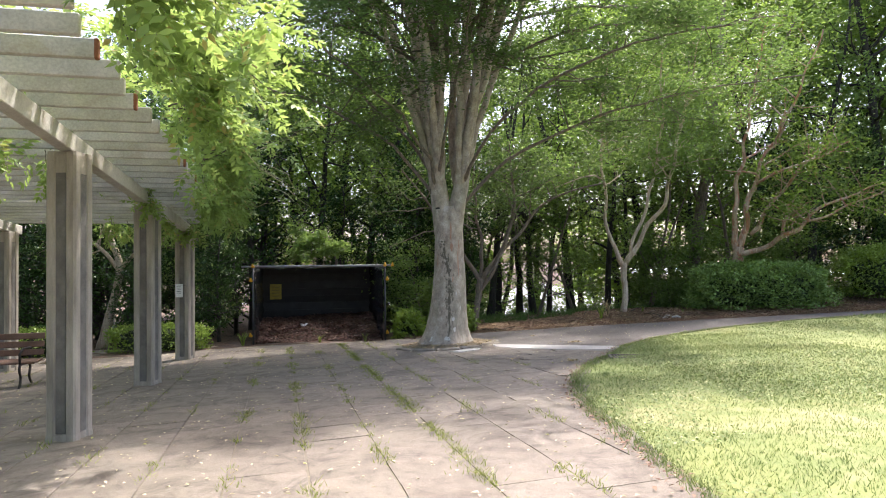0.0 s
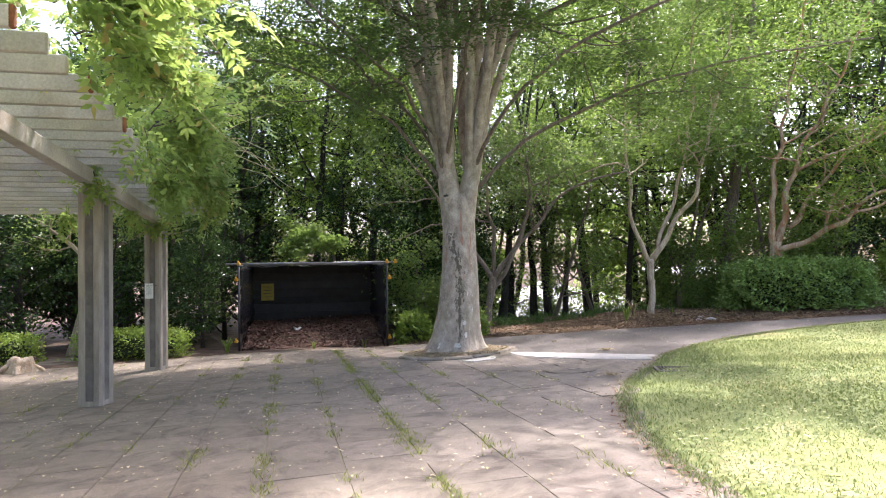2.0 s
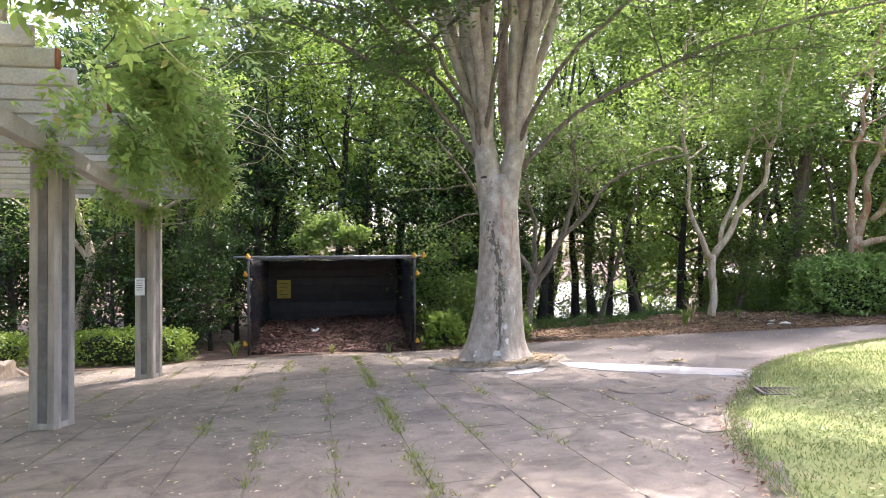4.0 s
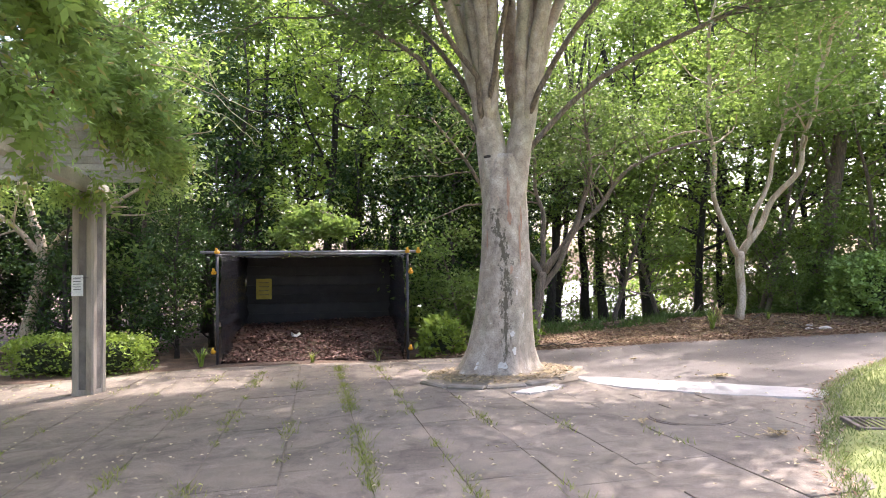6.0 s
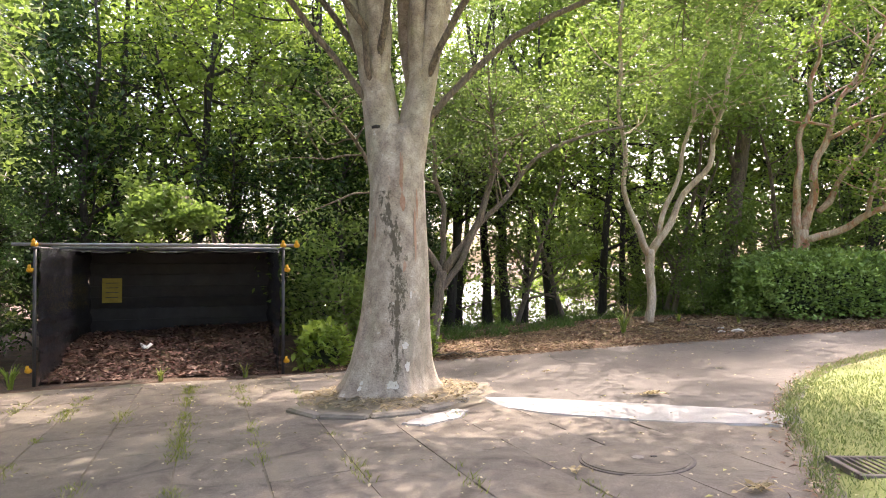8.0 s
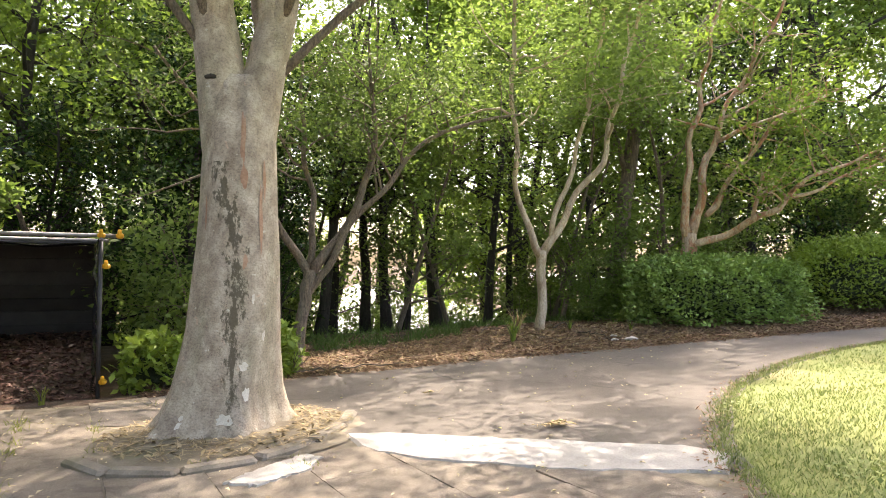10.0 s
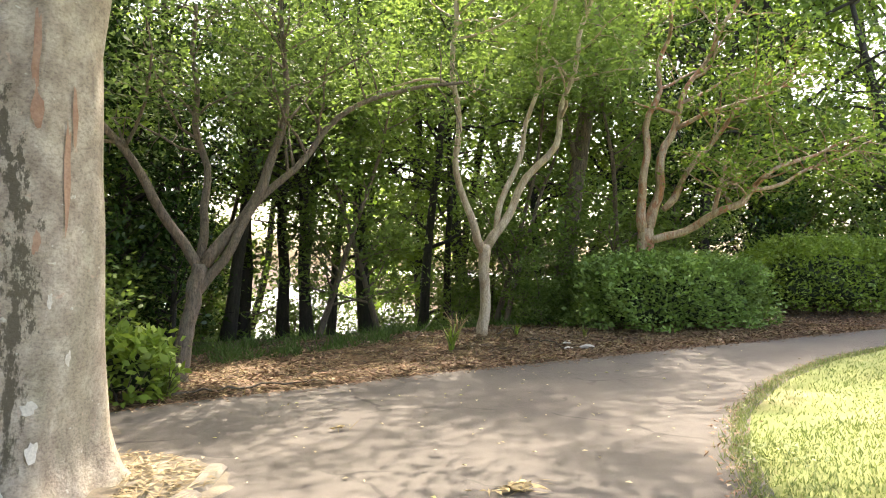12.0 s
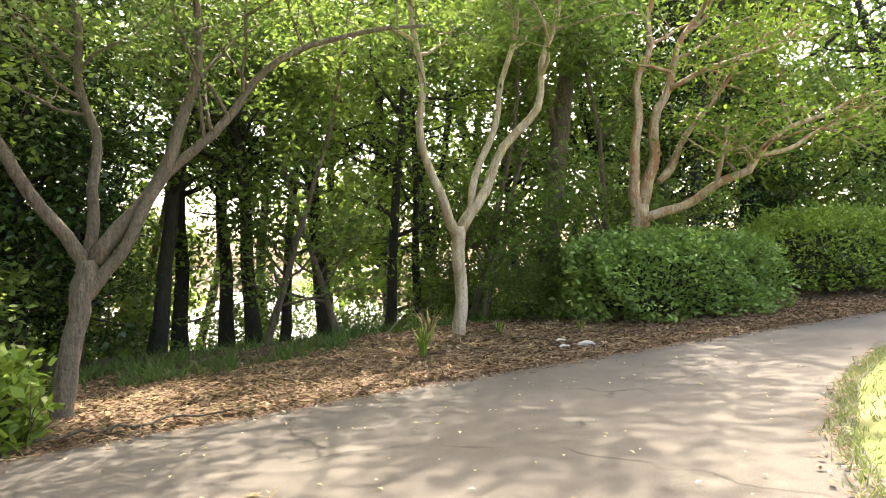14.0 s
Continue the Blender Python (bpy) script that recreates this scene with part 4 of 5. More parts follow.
def wisteria():
    r = np.random.default_rng(11)
    ob = thing("wisteria", (PA[0], PA[1], roof_z(0)), "sunlit wisteria sprawling over the edge of the pergola roof", "climbing plant")
    o = np.array([PA[0], PA[1], roof_z(0)])
    P, D = [], []
    stems = Geo()
    for i in range(100):
        s = r.uniform(-4.5, 7.4)
        out = smooth01((4.5 - s) / 3)
        a = np.array([*on_pergola(s, r.uniform(0.72, 0.9) + 0.2 * out), roof_z(s) + r.uniform(0.3, 0.7)])
        d = np.array([PV[0], PV[1], 0.3]) + r.normal(size=3) * 0.4
        L = (r.uniform(0.35, 0.9) if i % 4 else r.uniform(0.9, 1.4)) * (0.45 + 0.55 * out)
        q = wander(r, a, d, L, 8, 0.25, -0.02)
        stems.tube(q - o, np.linspace(0.009, 0.003, len(q)), 4, cap=False)
        for p in q[1:]:
            for _ in range(3):
                P.append(p + r.normal(size=3) * 0.07)
                D.append(np.array([PV[0] * 0.6, PV[1] * 0.6, 0.15]) + r.normal(size=3) * 0.6)
    # sprays that hang at the slat ends and here and there under the roof
    for i in range(15):
        s = r.uniform(-1, 7.2)
        w = r.uniform(0.85, 1.1) if i < 6 else r.uniform(-1.2, 0.7)
        a = np.array([*on_pergola(s, w), roof_z(s) + 0.15])
        q = wander(r, a, np.array([PV[0] * 0.3, PV[1] * 0.3, -0.9]), r.uniform(0.2, 0.4) if i < 6 else r.uniform(0.15, 0.3), 6, 0.2, -0.1)
        stems.tube(q - o, np.linspace(0.006, 0.002, len(q)), 4, cap=False)
        for p in q[1:]:
            for _ in range(3):
                P.append(p + r.normal(size=3) * 0.05)
                D.append(np.array([0, 0, -0.6]) + r.normal(size=3) * 0.6)
    for i in range(2500):
        s, w = r.uniform(-5, 7.8), r.uniform(-4, 0.9)
        P.append(np.array([*on_pergola(s, w), roof_z(s) + r.uniform(0.38, 0.7)]))
        D.append(r.normal(size=3) * (1, 1, 0.3))
    P, D = np.array(P), np.array(D)
    part("foliage", poly_mesh("foliage", pinnate(r, P - o, D, 0.27), 4, L_WIST), ob)
    tagged(part("vinework", stems.mesh("vinework", B_TWIG), ob), kind="stuff")
    for i in range(20):
        s = r.uniform(-2.8, 5.5)
        a = np.array([*on_pergola(s, r.uniform(0.95, 1.4)), roof_z(s) + r.uniform(0.25, 0.9)])
        q = wander(r, a, np.array([PV[0], PV[1], 0.25]) + r.normal(size=3) * 0.3, r.uniform(0.8, 1.6), 16, 0.2, -0.03)
        shoots = Geo()
        shoots.tube(q - o, np.linspace(0.008, 0.003, len(q)), 5)
        part("shoot", shoots.mesh("shoot", B_VINE), ob, "pale curling shoot")


wisteria()


def bench(x, y, turn):
    ob = thing("bench", (x, y, float(level(x, y))), "park bench with wooden slats and curled cast-iron legs", "bench")
    ob.rotation_euler = (0, 0, radians(turn))
    for i in range(4):
        g = Geo()
        g.box(pose(0, -0.2 + i * 0.125, 0.41), 1.7, 0.105, 0.035, 0.01)
        part("seat_slat", g.mesh("seat_slat", M_BENCHWOOD, False), ob)
    for i in range(3):
        g = Geo()
        g.box(pose(0, 0.27 + i * 0.035, 0.52 + i * 0.13, 76, 0, 0), 1.7, 0.10, 0.03, 0.01)
        part("back_slat", g.mesh("back_slat", M_BENCHWOOD, False), ob)
    for sx in (-0.65, 0.65):
        for line in ([(sx, -0.25, 0.40), (sx, -0.30, 0.30), (sx, -0.22, 0.18), (sx, -0.26, 0.07), (sx, -0.34, 0.01)], [(sx, 0.2, 0.40), (sx, 0.27, 0.28), (sx, 0.20, 0.16), (sx, 0.27, 0.06), (sx, 0.36, 0.01)],
                     [(sx, -0.27, 0.385), (sx, 0.0, 0.375), (sx, 0.24, 0.40), (sx, 0.33, 0.62), (sx, 0.38, 0.84)]):
            g = Geo()
            g.tube(resample(line, 12), 0.02, 6)
            part("leg", g.mesh("leg", M_IRON), ob)
        g = Geo()
        g.tube([(sx, -0.27, 0.40), (sx, -0.28, 0.55), (sx, -0.1, 0.62), (sx, 0.15, 0.61), (sx, 0.33, 0.6)], 0.018, 6)
        part("armrest", g.mesh("armrest", M_IRON), ob)


bench(-7.35, 10.35, PTURN + 4)


# ---- leaf-compost enclosure ----
def compost_pen():
    p1, p2 = np.array([-4.75, 16.35]), np.array([-1.52, 17.05])
    f = (p2 - p1) / np.linalg.norm(p2 - p1)
    back = np.array([-f[1], f[0]])
    W, DEEP, TOP = float(np.linalg.norm(p2 - p1)), 3.5, 1.67
    base = np.array([*p1, 0.0])
    ob = thing("compost_pen", base, "leaf compost pen of steel pipes lined with black sheeting", "compost pen")

    def at(u, v, z):
        q = p1 + f * u + back * v
        return np.array([q[0] - base[0], q[1] - base[1], z])

    def foot(u, v):
        q = p1 + f * u + back * v
        return float(land(*q))

    for u, v in ((0, 0), (W, 0), (0, DEEP), (W, DEEP), (0, DEEP / 2), (W, DEEP / 2)):
        g = Geo()
        g.tube([at(u, v, foot(u, v) - 0.25), at(u, v, TOP + 0.05)], 0.024, 10)
        part("post", g.mesh("post", M_DARKPIPE), ob)
    for a, b, z, m in (((-0.28, 0), (W + 0.22, 0), TOP, M_STEEL), ((-0.1, DEEP * 0.36), (W + 0.1, DEEP * 0.36), TOP - 0.02, M_STEEL), ((0, -0.1), (0, DEEP + 0.1), TOP - 0.05, M_DARKPIPE), ((W, -0.1), (W, DEEP + 0.1), TOP - 0.05, M_DARKPIPE), ((-0.1, DEEP), (W + 0.1, DEEP), TOP, M_DARKPIPE)):
        g = Geo()
        g.tube([at(*a, z), at(*b, z)], 0.024, 10)
        part("rail", g.mesh("rail", m), ob)
    # back: lapped dark boards; sides: sheeting sagging between ties
    n = 9
    for i in range(n):
        z = -0.3 + (TOP - 0.06 + 0.3) * (i + 0.5) / n
        a, b = at(0.02, DEEP - 0.05, z), at(W - 0.02, DEEP - 0.05, z)
        q = (Vector(b) - Vector(a)).to_track_quat("X", "Z").to_matrix().to_4x4()
        g = Geo()
        g.box(Matrix.Translation((Vector(a) + Vector(b)) / 2) @ q @ pose(0, 0, 0, rng.normal() * 4 + 6, 0, 0), W - 0.06, 0.025, 0.235, 0.006)
        part("board", g.mesh("board", M_BLACK2, False), ob)
    r = np.random.default_rng(5)
    for u in (0.03, W - 0.03):
        V, F, nu, nz = [], [], 26, 34
        for i in range(nu):
            for j in range(nz):
                v, k = DEEP * i / (nu - 1), j / (nz - 1)
                z = -0.32 + (TOP - 0.04 + 0.32) * k
                sag = 0.035 * abs(math.sin(k * math.pi * 7)) + 0.018 * math.sin(v * 5 + k * 9) + r.normal() * 0.004
                V.append(at(u + (sag if u < 1 else -sag), v, z))
        for i in range(nu - 1):
            for j in range(nz - 1):
                a = i * nz + j
                F.append((a, a + 1, a + nz + 1, a + nz))
        me = data_mesh("sheeting", V, F, M_BLACK, True)
        part("sheeting", me, ob, "wrinkled black plastic sheeting")
    for u, v, z in ((0, -0.035, TOP), (W, -0.035, TOP), (-0.05, -0.03, 1.32), (W + 0.06, -0.03, 1.30), (W + 0.05, -0.03, foot(W, 0) + 0.2), (-0.06, -0.03, foot(0, 0) + 0.22), (W + 0.2, -0.03, TOP)):
        g = Geo()
        c = Vector(at(u, v, z))
        g.box(Matrix.Translation(c), 0.085, 0.07, 0.065, 0.018)
        g.tube([np.array(c) + (0, -0.02, 0.0), np.array(c) + (0.0, -0.03, 0.05), np.array(c) + (0, -0.02, 0.07)], [0.022, 0.024, 0.018], 8)
        part("clamp", g.mesh("clamp", M_ORANGE, False), ob, "yellow plastic pipe clamp")
    # added sheet that keeps skylight off the back of the pen
    V, F, nu, nv = [], [], 30, 22
    for i in range(nu):
        for j in range(nv):
            u, v = W * i / (nu - 1), 2.1 + (DEEP - 2.1) * j / (nv - 1)
            V.append(at(u, v, TOP - 0.03 - 0.05 * abs(math.sin(u * 3.1)) * abs(math.sin(v * 2.2)) + r.normal() * 0.004))
    for i in range(nu - 1):
        for j in range(nv - 1):
            a = i * nv + j
            F.append((a, a + nv, a + nv + 1, a + 1))
    part("cover", data_mesh("cover", V, F, M_BLACK, True), ob, "sagging black sheet added to darken the back of the pen")
    # heap of leaves, higher at the back
    V, F, nu, nv = [], [], 30, 30
    for i in range(nu):
        for j in range(nv):
            u, v = 0.08 + (W - 0.16) * i / (nu - 1), 0.12 + (DEEP - 0.2) * j / (nv - 1)
            q = at(u, v, 0)
            h = 0.44 * smooth01(v / 2.4) + 0.06 * float(hills(u * 2, v * 2))
            V.append((q[0], q[1], foot(u, v) + max(h, -0.01)))
    for i in range(nu - 1):
        for j in range(nv - 1):
            a = i * nv + j
            F.append((a, a + nv, a + nv + 1, a + 1))
    heap = new("leaf_mound", data_mesh("leaf_mound", V, F, M_SOIL, True))
    heap.location = base
    tagged(heap, "sloping heap of brown dead leaves in the pen", "leaf heap")
    V = np.array(V)
    k = r.integers(0, len(V), 9000)
    pts = V[k] + r.normal(size=(9000, 3)) * (0.05, 0.05, 0.015) + (0, 0, 0.015)
    dead = new("dead_leaves", poly_mesh("dead_leaves", leaf_quads(pts, 0.09, r, 0.7, 0.5, 0.5), 4, L_HEAP))
    dead.location = base
    tagged(dead, "dry red-brown leaves heaped in the pen", "dead leaves", kind="stuff")
    # faded sign on the back boards
    c = at(0.42, DEEP - 0.10, 0.90)
    sign = thing("warning_sign", base + c, "faded yellow sign on the pen's dark boards", "sign")
    sign.rotation_euler = (0, 0, math.atan2(f[1], f[0]))
    g = Geo()
    g.box(pose(0, 0, 0), 0.34, 0.012, 0.46, 0.004)
    part("plate", g.mesh("plate", M_YELLOW, False), sign)
    for i in range(4):
        g = Geo()
        g.box(pose(0, -0.008, 0.14 - i * 0.09), 0.22, 0.003, 0.014, 0.001)
        part("line_of_writing", g.mesh("line_of_writing", M_INK, False), sign)


compost_pen()


# ---- shrubs and hedges ----
def shrub(name, x, y, rx, ry, h, n, size, leaf, label, category, seed, square=0.5, turn=0.0, group="", aspect=0.58, loose=0.05):
    """Stems and a rounded or clipped mass of leaves, thickest near its skin."""
    r = np.random.default_rng(seed)
    z0 = float(land(x, y))
    ob = thing(name, (x, y, z0), label, category, group)
    ob.rotation_euler = (0, 0, radians(turn))
    a = r.uniform(0, 2 * math.pi, n)
    e = np.where(r.uniform(size=n) < 0.45, r.uniform(0, 1, n), np.sqrt(r.uniform(0.0, 1, n)))
    q = 2 + 3 * square
    c, sn = np.cos(a), np.sin(a)
    rim = (np.abs(c) ** q + np.abs(sn) ** q) ** (-1 / q)
    top = (1 - e ** (q + 1)) ** (1 / (q + 1)) * (0.8 + 0.2 * r.uniform(size=n)) + 0.02
    side = r.uniform(size=n) < 0.5
    zz = np.where(side, r.uniform(0.02, 1, n) * top, top)
    ee = np.where(side, 1 - 0.35 * r.uniform(size=n) ** 2, e)
    ee = np.where(side, ee * np.clip(1 - zz ** (q + 2), 0, 1) ** (1 / (q + 2)), ee)
    bump = 1 + 0.10 * np.sin(a * 5 + seed) * np.sin(zz * 6 + a * 3) + 0.07 * np.sin(a * 11 + zz * 9)
    p = np.stack([c * rim * ee * rx * bump, sn * rim * ee * ry * bump, np.maximum(zz * h * (0.94 + 0.06 * bump) + 0.03 * np.sin(c * ee * 14 + sn * 9), 0.02)], 1)
    p *= 1 + np.abs(r.normal(size=(n, 1))) * loose
    d = unit(np.stack([c * ee, sn * ee, zz], 1))
    # solid dark core, painted as the shade between the inner leaves
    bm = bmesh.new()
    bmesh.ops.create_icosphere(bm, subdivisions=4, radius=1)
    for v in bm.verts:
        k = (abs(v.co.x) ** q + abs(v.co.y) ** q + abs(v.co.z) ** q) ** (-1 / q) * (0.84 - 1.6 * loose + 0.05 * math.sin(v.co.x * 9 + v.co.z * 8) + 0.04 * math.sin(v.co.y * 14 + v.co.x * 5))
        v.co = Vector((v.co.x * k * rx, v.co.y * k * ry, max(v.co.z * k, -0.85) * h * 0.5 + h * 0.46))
    me = bpy.data.meshes.new("shade_core")
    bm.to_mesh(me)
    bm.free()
    me.materials.append(M_SHADE_CORE)
    part("shade_core", me, ob)
    part("foliage", poly_mesh("foliage", leaf_quads(p, size, r, 0.35, aspect, away=d * 0.8), 4, leaf), ob)
    g = Geo()
    for _ in range(14):
        a = r.uniform(0, 2 * math.pi)
        q = wander(r, (0.25 * rx * math.cos(a), 0.25 * ry * math.sin(a), -0.1), (rx * math.cos(a), ry * math.sin(a), h), h * 0.9, 5, 0.15)
        g.tube(q, np.linspace(0.016, 0.005, len(q)), 5, cap=False)
    tagged(part("stemwork", g.mesh("stemwork", B_TWIG), ob), kind="stuff")
    return ob


shrub("clipped_hedge", 9.7, 20.3, 1.95, 1.0, 1.3, 24000, 0.10, L_HEDGE, "clipped dark green hedge beside the path", "hedge", 1, 0.5, 4)
shrub("clipped_hedge", 14.9, 21.2, 2.1, 1.1, 1.55, 15000, 0.10, L_LIME, "bright green clipped bush at the path's bend", "hedge", 2, 0.25, -4, loose=0.09)
shrub("shrub", 0.35, 17.45, 0.42, 0.36, 0.60, 1300, 0.13, L_LIME, "small glossy green shrub at the path's edge", "shrub", 3, 0.2, loose=0.14)
shrub("shrub", -0.95, 17.35, 0.36, 0.3, 0.60, 900, 0.13, L_LIME, "small bright shrub beside the compost pen", "shrub", 4, 0.2, loose=0.16)
shrub("low_hedge", -6.85, 15.75, 1.1, 0.45, 0.62, 4200, 0.07, L_LIME, "low clipped shrubs at the paving's edge", "hedge", 5, 0.6, 6)
shrub("low_hedge", -9.9, 15.75, 0.95, 0.5, 0.66, 3800, 0.07, L_LIME, "low clipped shrubs under the trees", "hedge", 6, 0.6, 6)

# ---- trees by the path ----
limb_tree("slim_tree", (5.45, 19.9, float(land(5.45, 19.9))),
          [[(5.45, 19.9, -0.3, 0.14), (5.46, 19.9, 0.1, 0.10), (5.54, 19.9, 0.7, 0.085), (5.48, 19.9, 1.25, 0.088), (5.5, 19.9, 1.66, 0.10)],
           [(5.48, 19.9, 1.55, 0.085), (5.22, 19.9, 1.95, 0.07), (5.13, 19.9, 2.35, 0.06), (4.99, 19.9, 2.85, 0.055), (4.96, 19.9, 3.6, 0.05), (4.90, 19.9, 4.5, 0.045), (4.8, 19.7, 5.8, 0.04), (5.0, 19.2, 8.4, 0.02)],
           [(5.52, 19.9, 1.6, 0.09), (5.80, 19.9, 2.0, 0.075), (6.12, 19.9, 2.58, 0.065), (6.45, 19.8, 3.05, 0.06), (6.76, 19.7, 3.5, 0.055), (6.9, 19.7, 4.3, 0.045), (7.14, 19.5, 5.6, 0.04), (7.5, 18.6, 8.4, 0.02)],
           [(5.70, 19.9, 1.9, 0.06), (5.80, 20.0, 2.4, 0.055), (6.05, 20.1, 2.9, 0.05), (6.35, 20.2, 3.3, 0.045), (6.5, 20.2, 4.2, 0.04), (6.75, 19.9, 5.8, 0.035), (6.4, 18.9, 8.8, 0.02)]],
          B_SLIM, L_WOOD, 1, "slim forked tree with smooth pale bark on the bank", 31, 13, 0.12, 0.5, 15, 1.7, wave=0.045)
limb_tree("leaning_tree", (0.85, 18.35, float(land(0.85, 18.35))),
          [[(0.82, 18.3, -0.5, 0.131), (0.86, 18.35, 0.0, 0.102), (0.95, 18.45, 0.6, 0.090), (1.05, 18.55, 1.25, 0.098)],
           [(1.05, 18.55, 1.2, 0.070), (0.75, 18.5, 1.7, 0.057), (0.45, 18.4, 2.15, 0.053), (0.15, 18.3, 2.6, 0.045), (-0.5, 18.1, 3.5, 0.033), (-1.1, 18.0, 4.3, 0.021)],
           [(1.05, 18.6, 1.25, 0.057), (1.12, 18.7, 1.8, 0.049), (1.12, 18.8, 2.3, 0.045), (0.95, 18.9, 3.2, 0.037), (0.9, 19.0, 4.6, 0.021)],
           [(1.1, 18.55, 1.25, 0.082), (1.45, 18.6, 1.75, 0.070), (1.75, 18.6, 2.15, 0.066), (2.0, 18.6, 2.9, 0.049), (2.05, 18.7, 4.0, 0.033), (1.9, 18.8, 5.2, 0.016)],
           [(0.98, 18.5, 0.85, 0.070), (1.35, 18.5, 1.35, 0.057), (1.6, 18.55, 1.9, 0.053), (2.15, 18.6, 2.5, 0.045), (2.6, 18.6, 3.1, 0.041), (3.2, 18.6, 3.6, 0.033), (4.6, 18.6, 3.95, 0.021)]],
          B_BROWN, L_ZELK, 1, "grey-brown tree leaning with several low limbs", 32, 13, 0.08, 0.5, 11, 1.7)
limb_tree("crape_myrtle", (9.25, 20.75, float(land(9.25, 20.75))),
          [[(9.25, 20.75, -0.1, 0.20), (9.26, 20.7, 1.0, 0.17), (9.26, 20.6, 1.7, 0.17), (9.3, 20.6, 2.1, 0.15)],
           [(9.25, 20.6, 2.0, 0.11), (9.15, 20.6, 2.7, 0.09), (9.25, 20.55, 3.3, 0.08), (9.2, 20.5, 4.0, 0.07), (9.45, 20.5, 4.8, 0.055), (9.6, 20.3, 6.3, 0.04), (9.7, 19.3, 8.8, 0.02)],
           [(9.3, 20.6, 2.0, 0.12), (9.55, 20.5, 2.8, 0.09), (9.5, 20.5, 3.4, 0.085), (9.75, 20.4, 4.0, 0.07), (9.95, 20.3, 4.8, 0.05), (10.6, 20.0, 6.0, 0.04), (11.2, 19.0, 8.4, 0.02)],
           [(9.3, 20.5, 1.85, 0.09), (9.7, 20.3, 2.0, 0.08), (10.06, 20.1, 2.15, 0.075), (10.35, 19.8, 2.42, 0.07), (10.62, 19.5, 2.55, 0.07), (10.7, 19.4, 2.85, 0.055), (11.1, 19.2, 3.2, 0.045), (11.6, 19.0, 3.45, 0.035), (12.8, 18.7, 3.9, 0.02)],
           [(9.65, 20.5, 2.5, 0.06), (9.95, 20.5, 2.75, 0.085), (10.0, 20.4, 3.1, 0.055), (10.4, 20.2, 3.7, 0.05), (11.1, 20.0, 4.6, 0.04), (11.9, 19.8, 5.3, 0.02)],
           [(10.3, 19.85, 2.4, 0.05), (10.32, 19.8, 2.9, 0.04), (10.45, 19.7, 3.4, 0.03)],
           [(9.8, 20.35, 4.1, 0.05), (10.3, 20.0, 4.4, 0.04), (11.2, 19.7, 4.7, 0.03), (12.2, 19.4, 5.2, 0.02)],
           [(10.7, 19.4, 2.8, 0.045), (11.4, 19.2, 3.0, 0.035), (12.4, 19.0, 3.5, 0.025), (13.4, 18.9, 3.9, 0.015)]],
          B_CRAPE, L_YEL, 1, "crape myrtle with twisted smooth tan and rust-red limbs", 33, 6, 0.11, 0.42, 11, 1.5, wave=0.05)
limb_tree("pale_leaning_tree", (-9.0, 17.4, float(land(-9.0, 17.4))),
          [[(-9.1, 17.4, -0.6, 0.15), (-8.95, 17.4, 0.1, 0.12), (-8.7, 17.4, 1.0, 0.10), (-8.55, 17.4, 1.8, 0.09), (-8.9, 17.4, 2.6, 0.07), (-9.3, 17.5, 4.2, 0.05)],
           [(-8.55, 17.4, 1.7, 0.06), (-8.1, 17.3, 2.1, 0.05), (-7.5, 17.2, 2.3, 0.04), (-6.6, 17.1, 2.9, 0.03), (-5.8, 17.0, 3.1, 0.02)],
           [(-8.6, 17.4, 1.6, 0.06), (-9.0, 17.2, 2.2, 0.05), (-9.6, 17.0, 2.7, 0.03)]],
          B_SLIM, L_WOOD, 1, "pale-barked tree leaning behind the pergola", 34, 12, 0.09, 0.5, 9, 1.5)

limb_tree("grey_tree", (8.35, 22.3, float(land(8.35, 22.3))),
          [[(8.35, 22.3, -0.3, 0.26), (8.4, 22.3, 0.5, 0.20), (8.7, 22.3, 2.8, 0.18), (9.2, 22.3, 5.8, 0.15), (9.6, 22.3, 9.0, 0.10), (9.9, 22.2, 12.5, 0.03)],
           [(9.0, 22.3, 4.6, 0.09), (9.9, 22.0, 6.0, 0.07), (10.9, 21.6, 8.0, 0.04), (11.6, 21.2, 9.5, 0.02)],
           [(8.8, 22.3, 3.6, 0.07), (8.0, 22.0, 5.2, 0.05), (7.2, 21.6, 6.8, 0.03)],
           [(9.3, 22.3, 6.5, 0.07), (8.6, 22.6, 8.5, 0.05), (8.0, 22.9, 10.5, 0.02)]],
          B_BROWN, L_WOOD, 1, "tall grey-brown tree standing behind the hedge", 35, 8, 0.14, 0.5, 14, 2.2)

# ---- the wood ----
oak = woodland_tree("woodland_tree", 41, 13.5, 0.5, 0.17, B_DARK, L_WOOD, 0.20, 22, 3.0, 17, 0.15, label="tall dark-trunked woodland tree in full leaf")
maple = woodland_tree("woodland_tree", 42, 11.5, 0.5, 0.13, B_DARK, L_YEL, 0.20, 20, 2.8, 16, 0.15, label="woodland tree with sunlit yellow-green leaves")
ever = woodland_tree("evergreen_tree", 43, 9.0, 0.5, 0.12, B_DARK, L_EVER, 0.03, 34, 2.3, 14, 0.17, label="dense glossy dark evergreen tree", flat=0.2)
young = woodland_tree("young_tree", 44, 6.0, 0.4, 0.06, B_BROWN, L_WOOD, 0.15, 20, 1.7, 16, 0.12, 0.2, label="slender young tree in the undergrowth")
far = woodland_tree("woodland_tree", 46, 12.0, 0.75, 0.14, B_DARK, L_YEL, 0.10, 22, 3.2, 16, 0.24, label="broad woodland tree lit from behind")
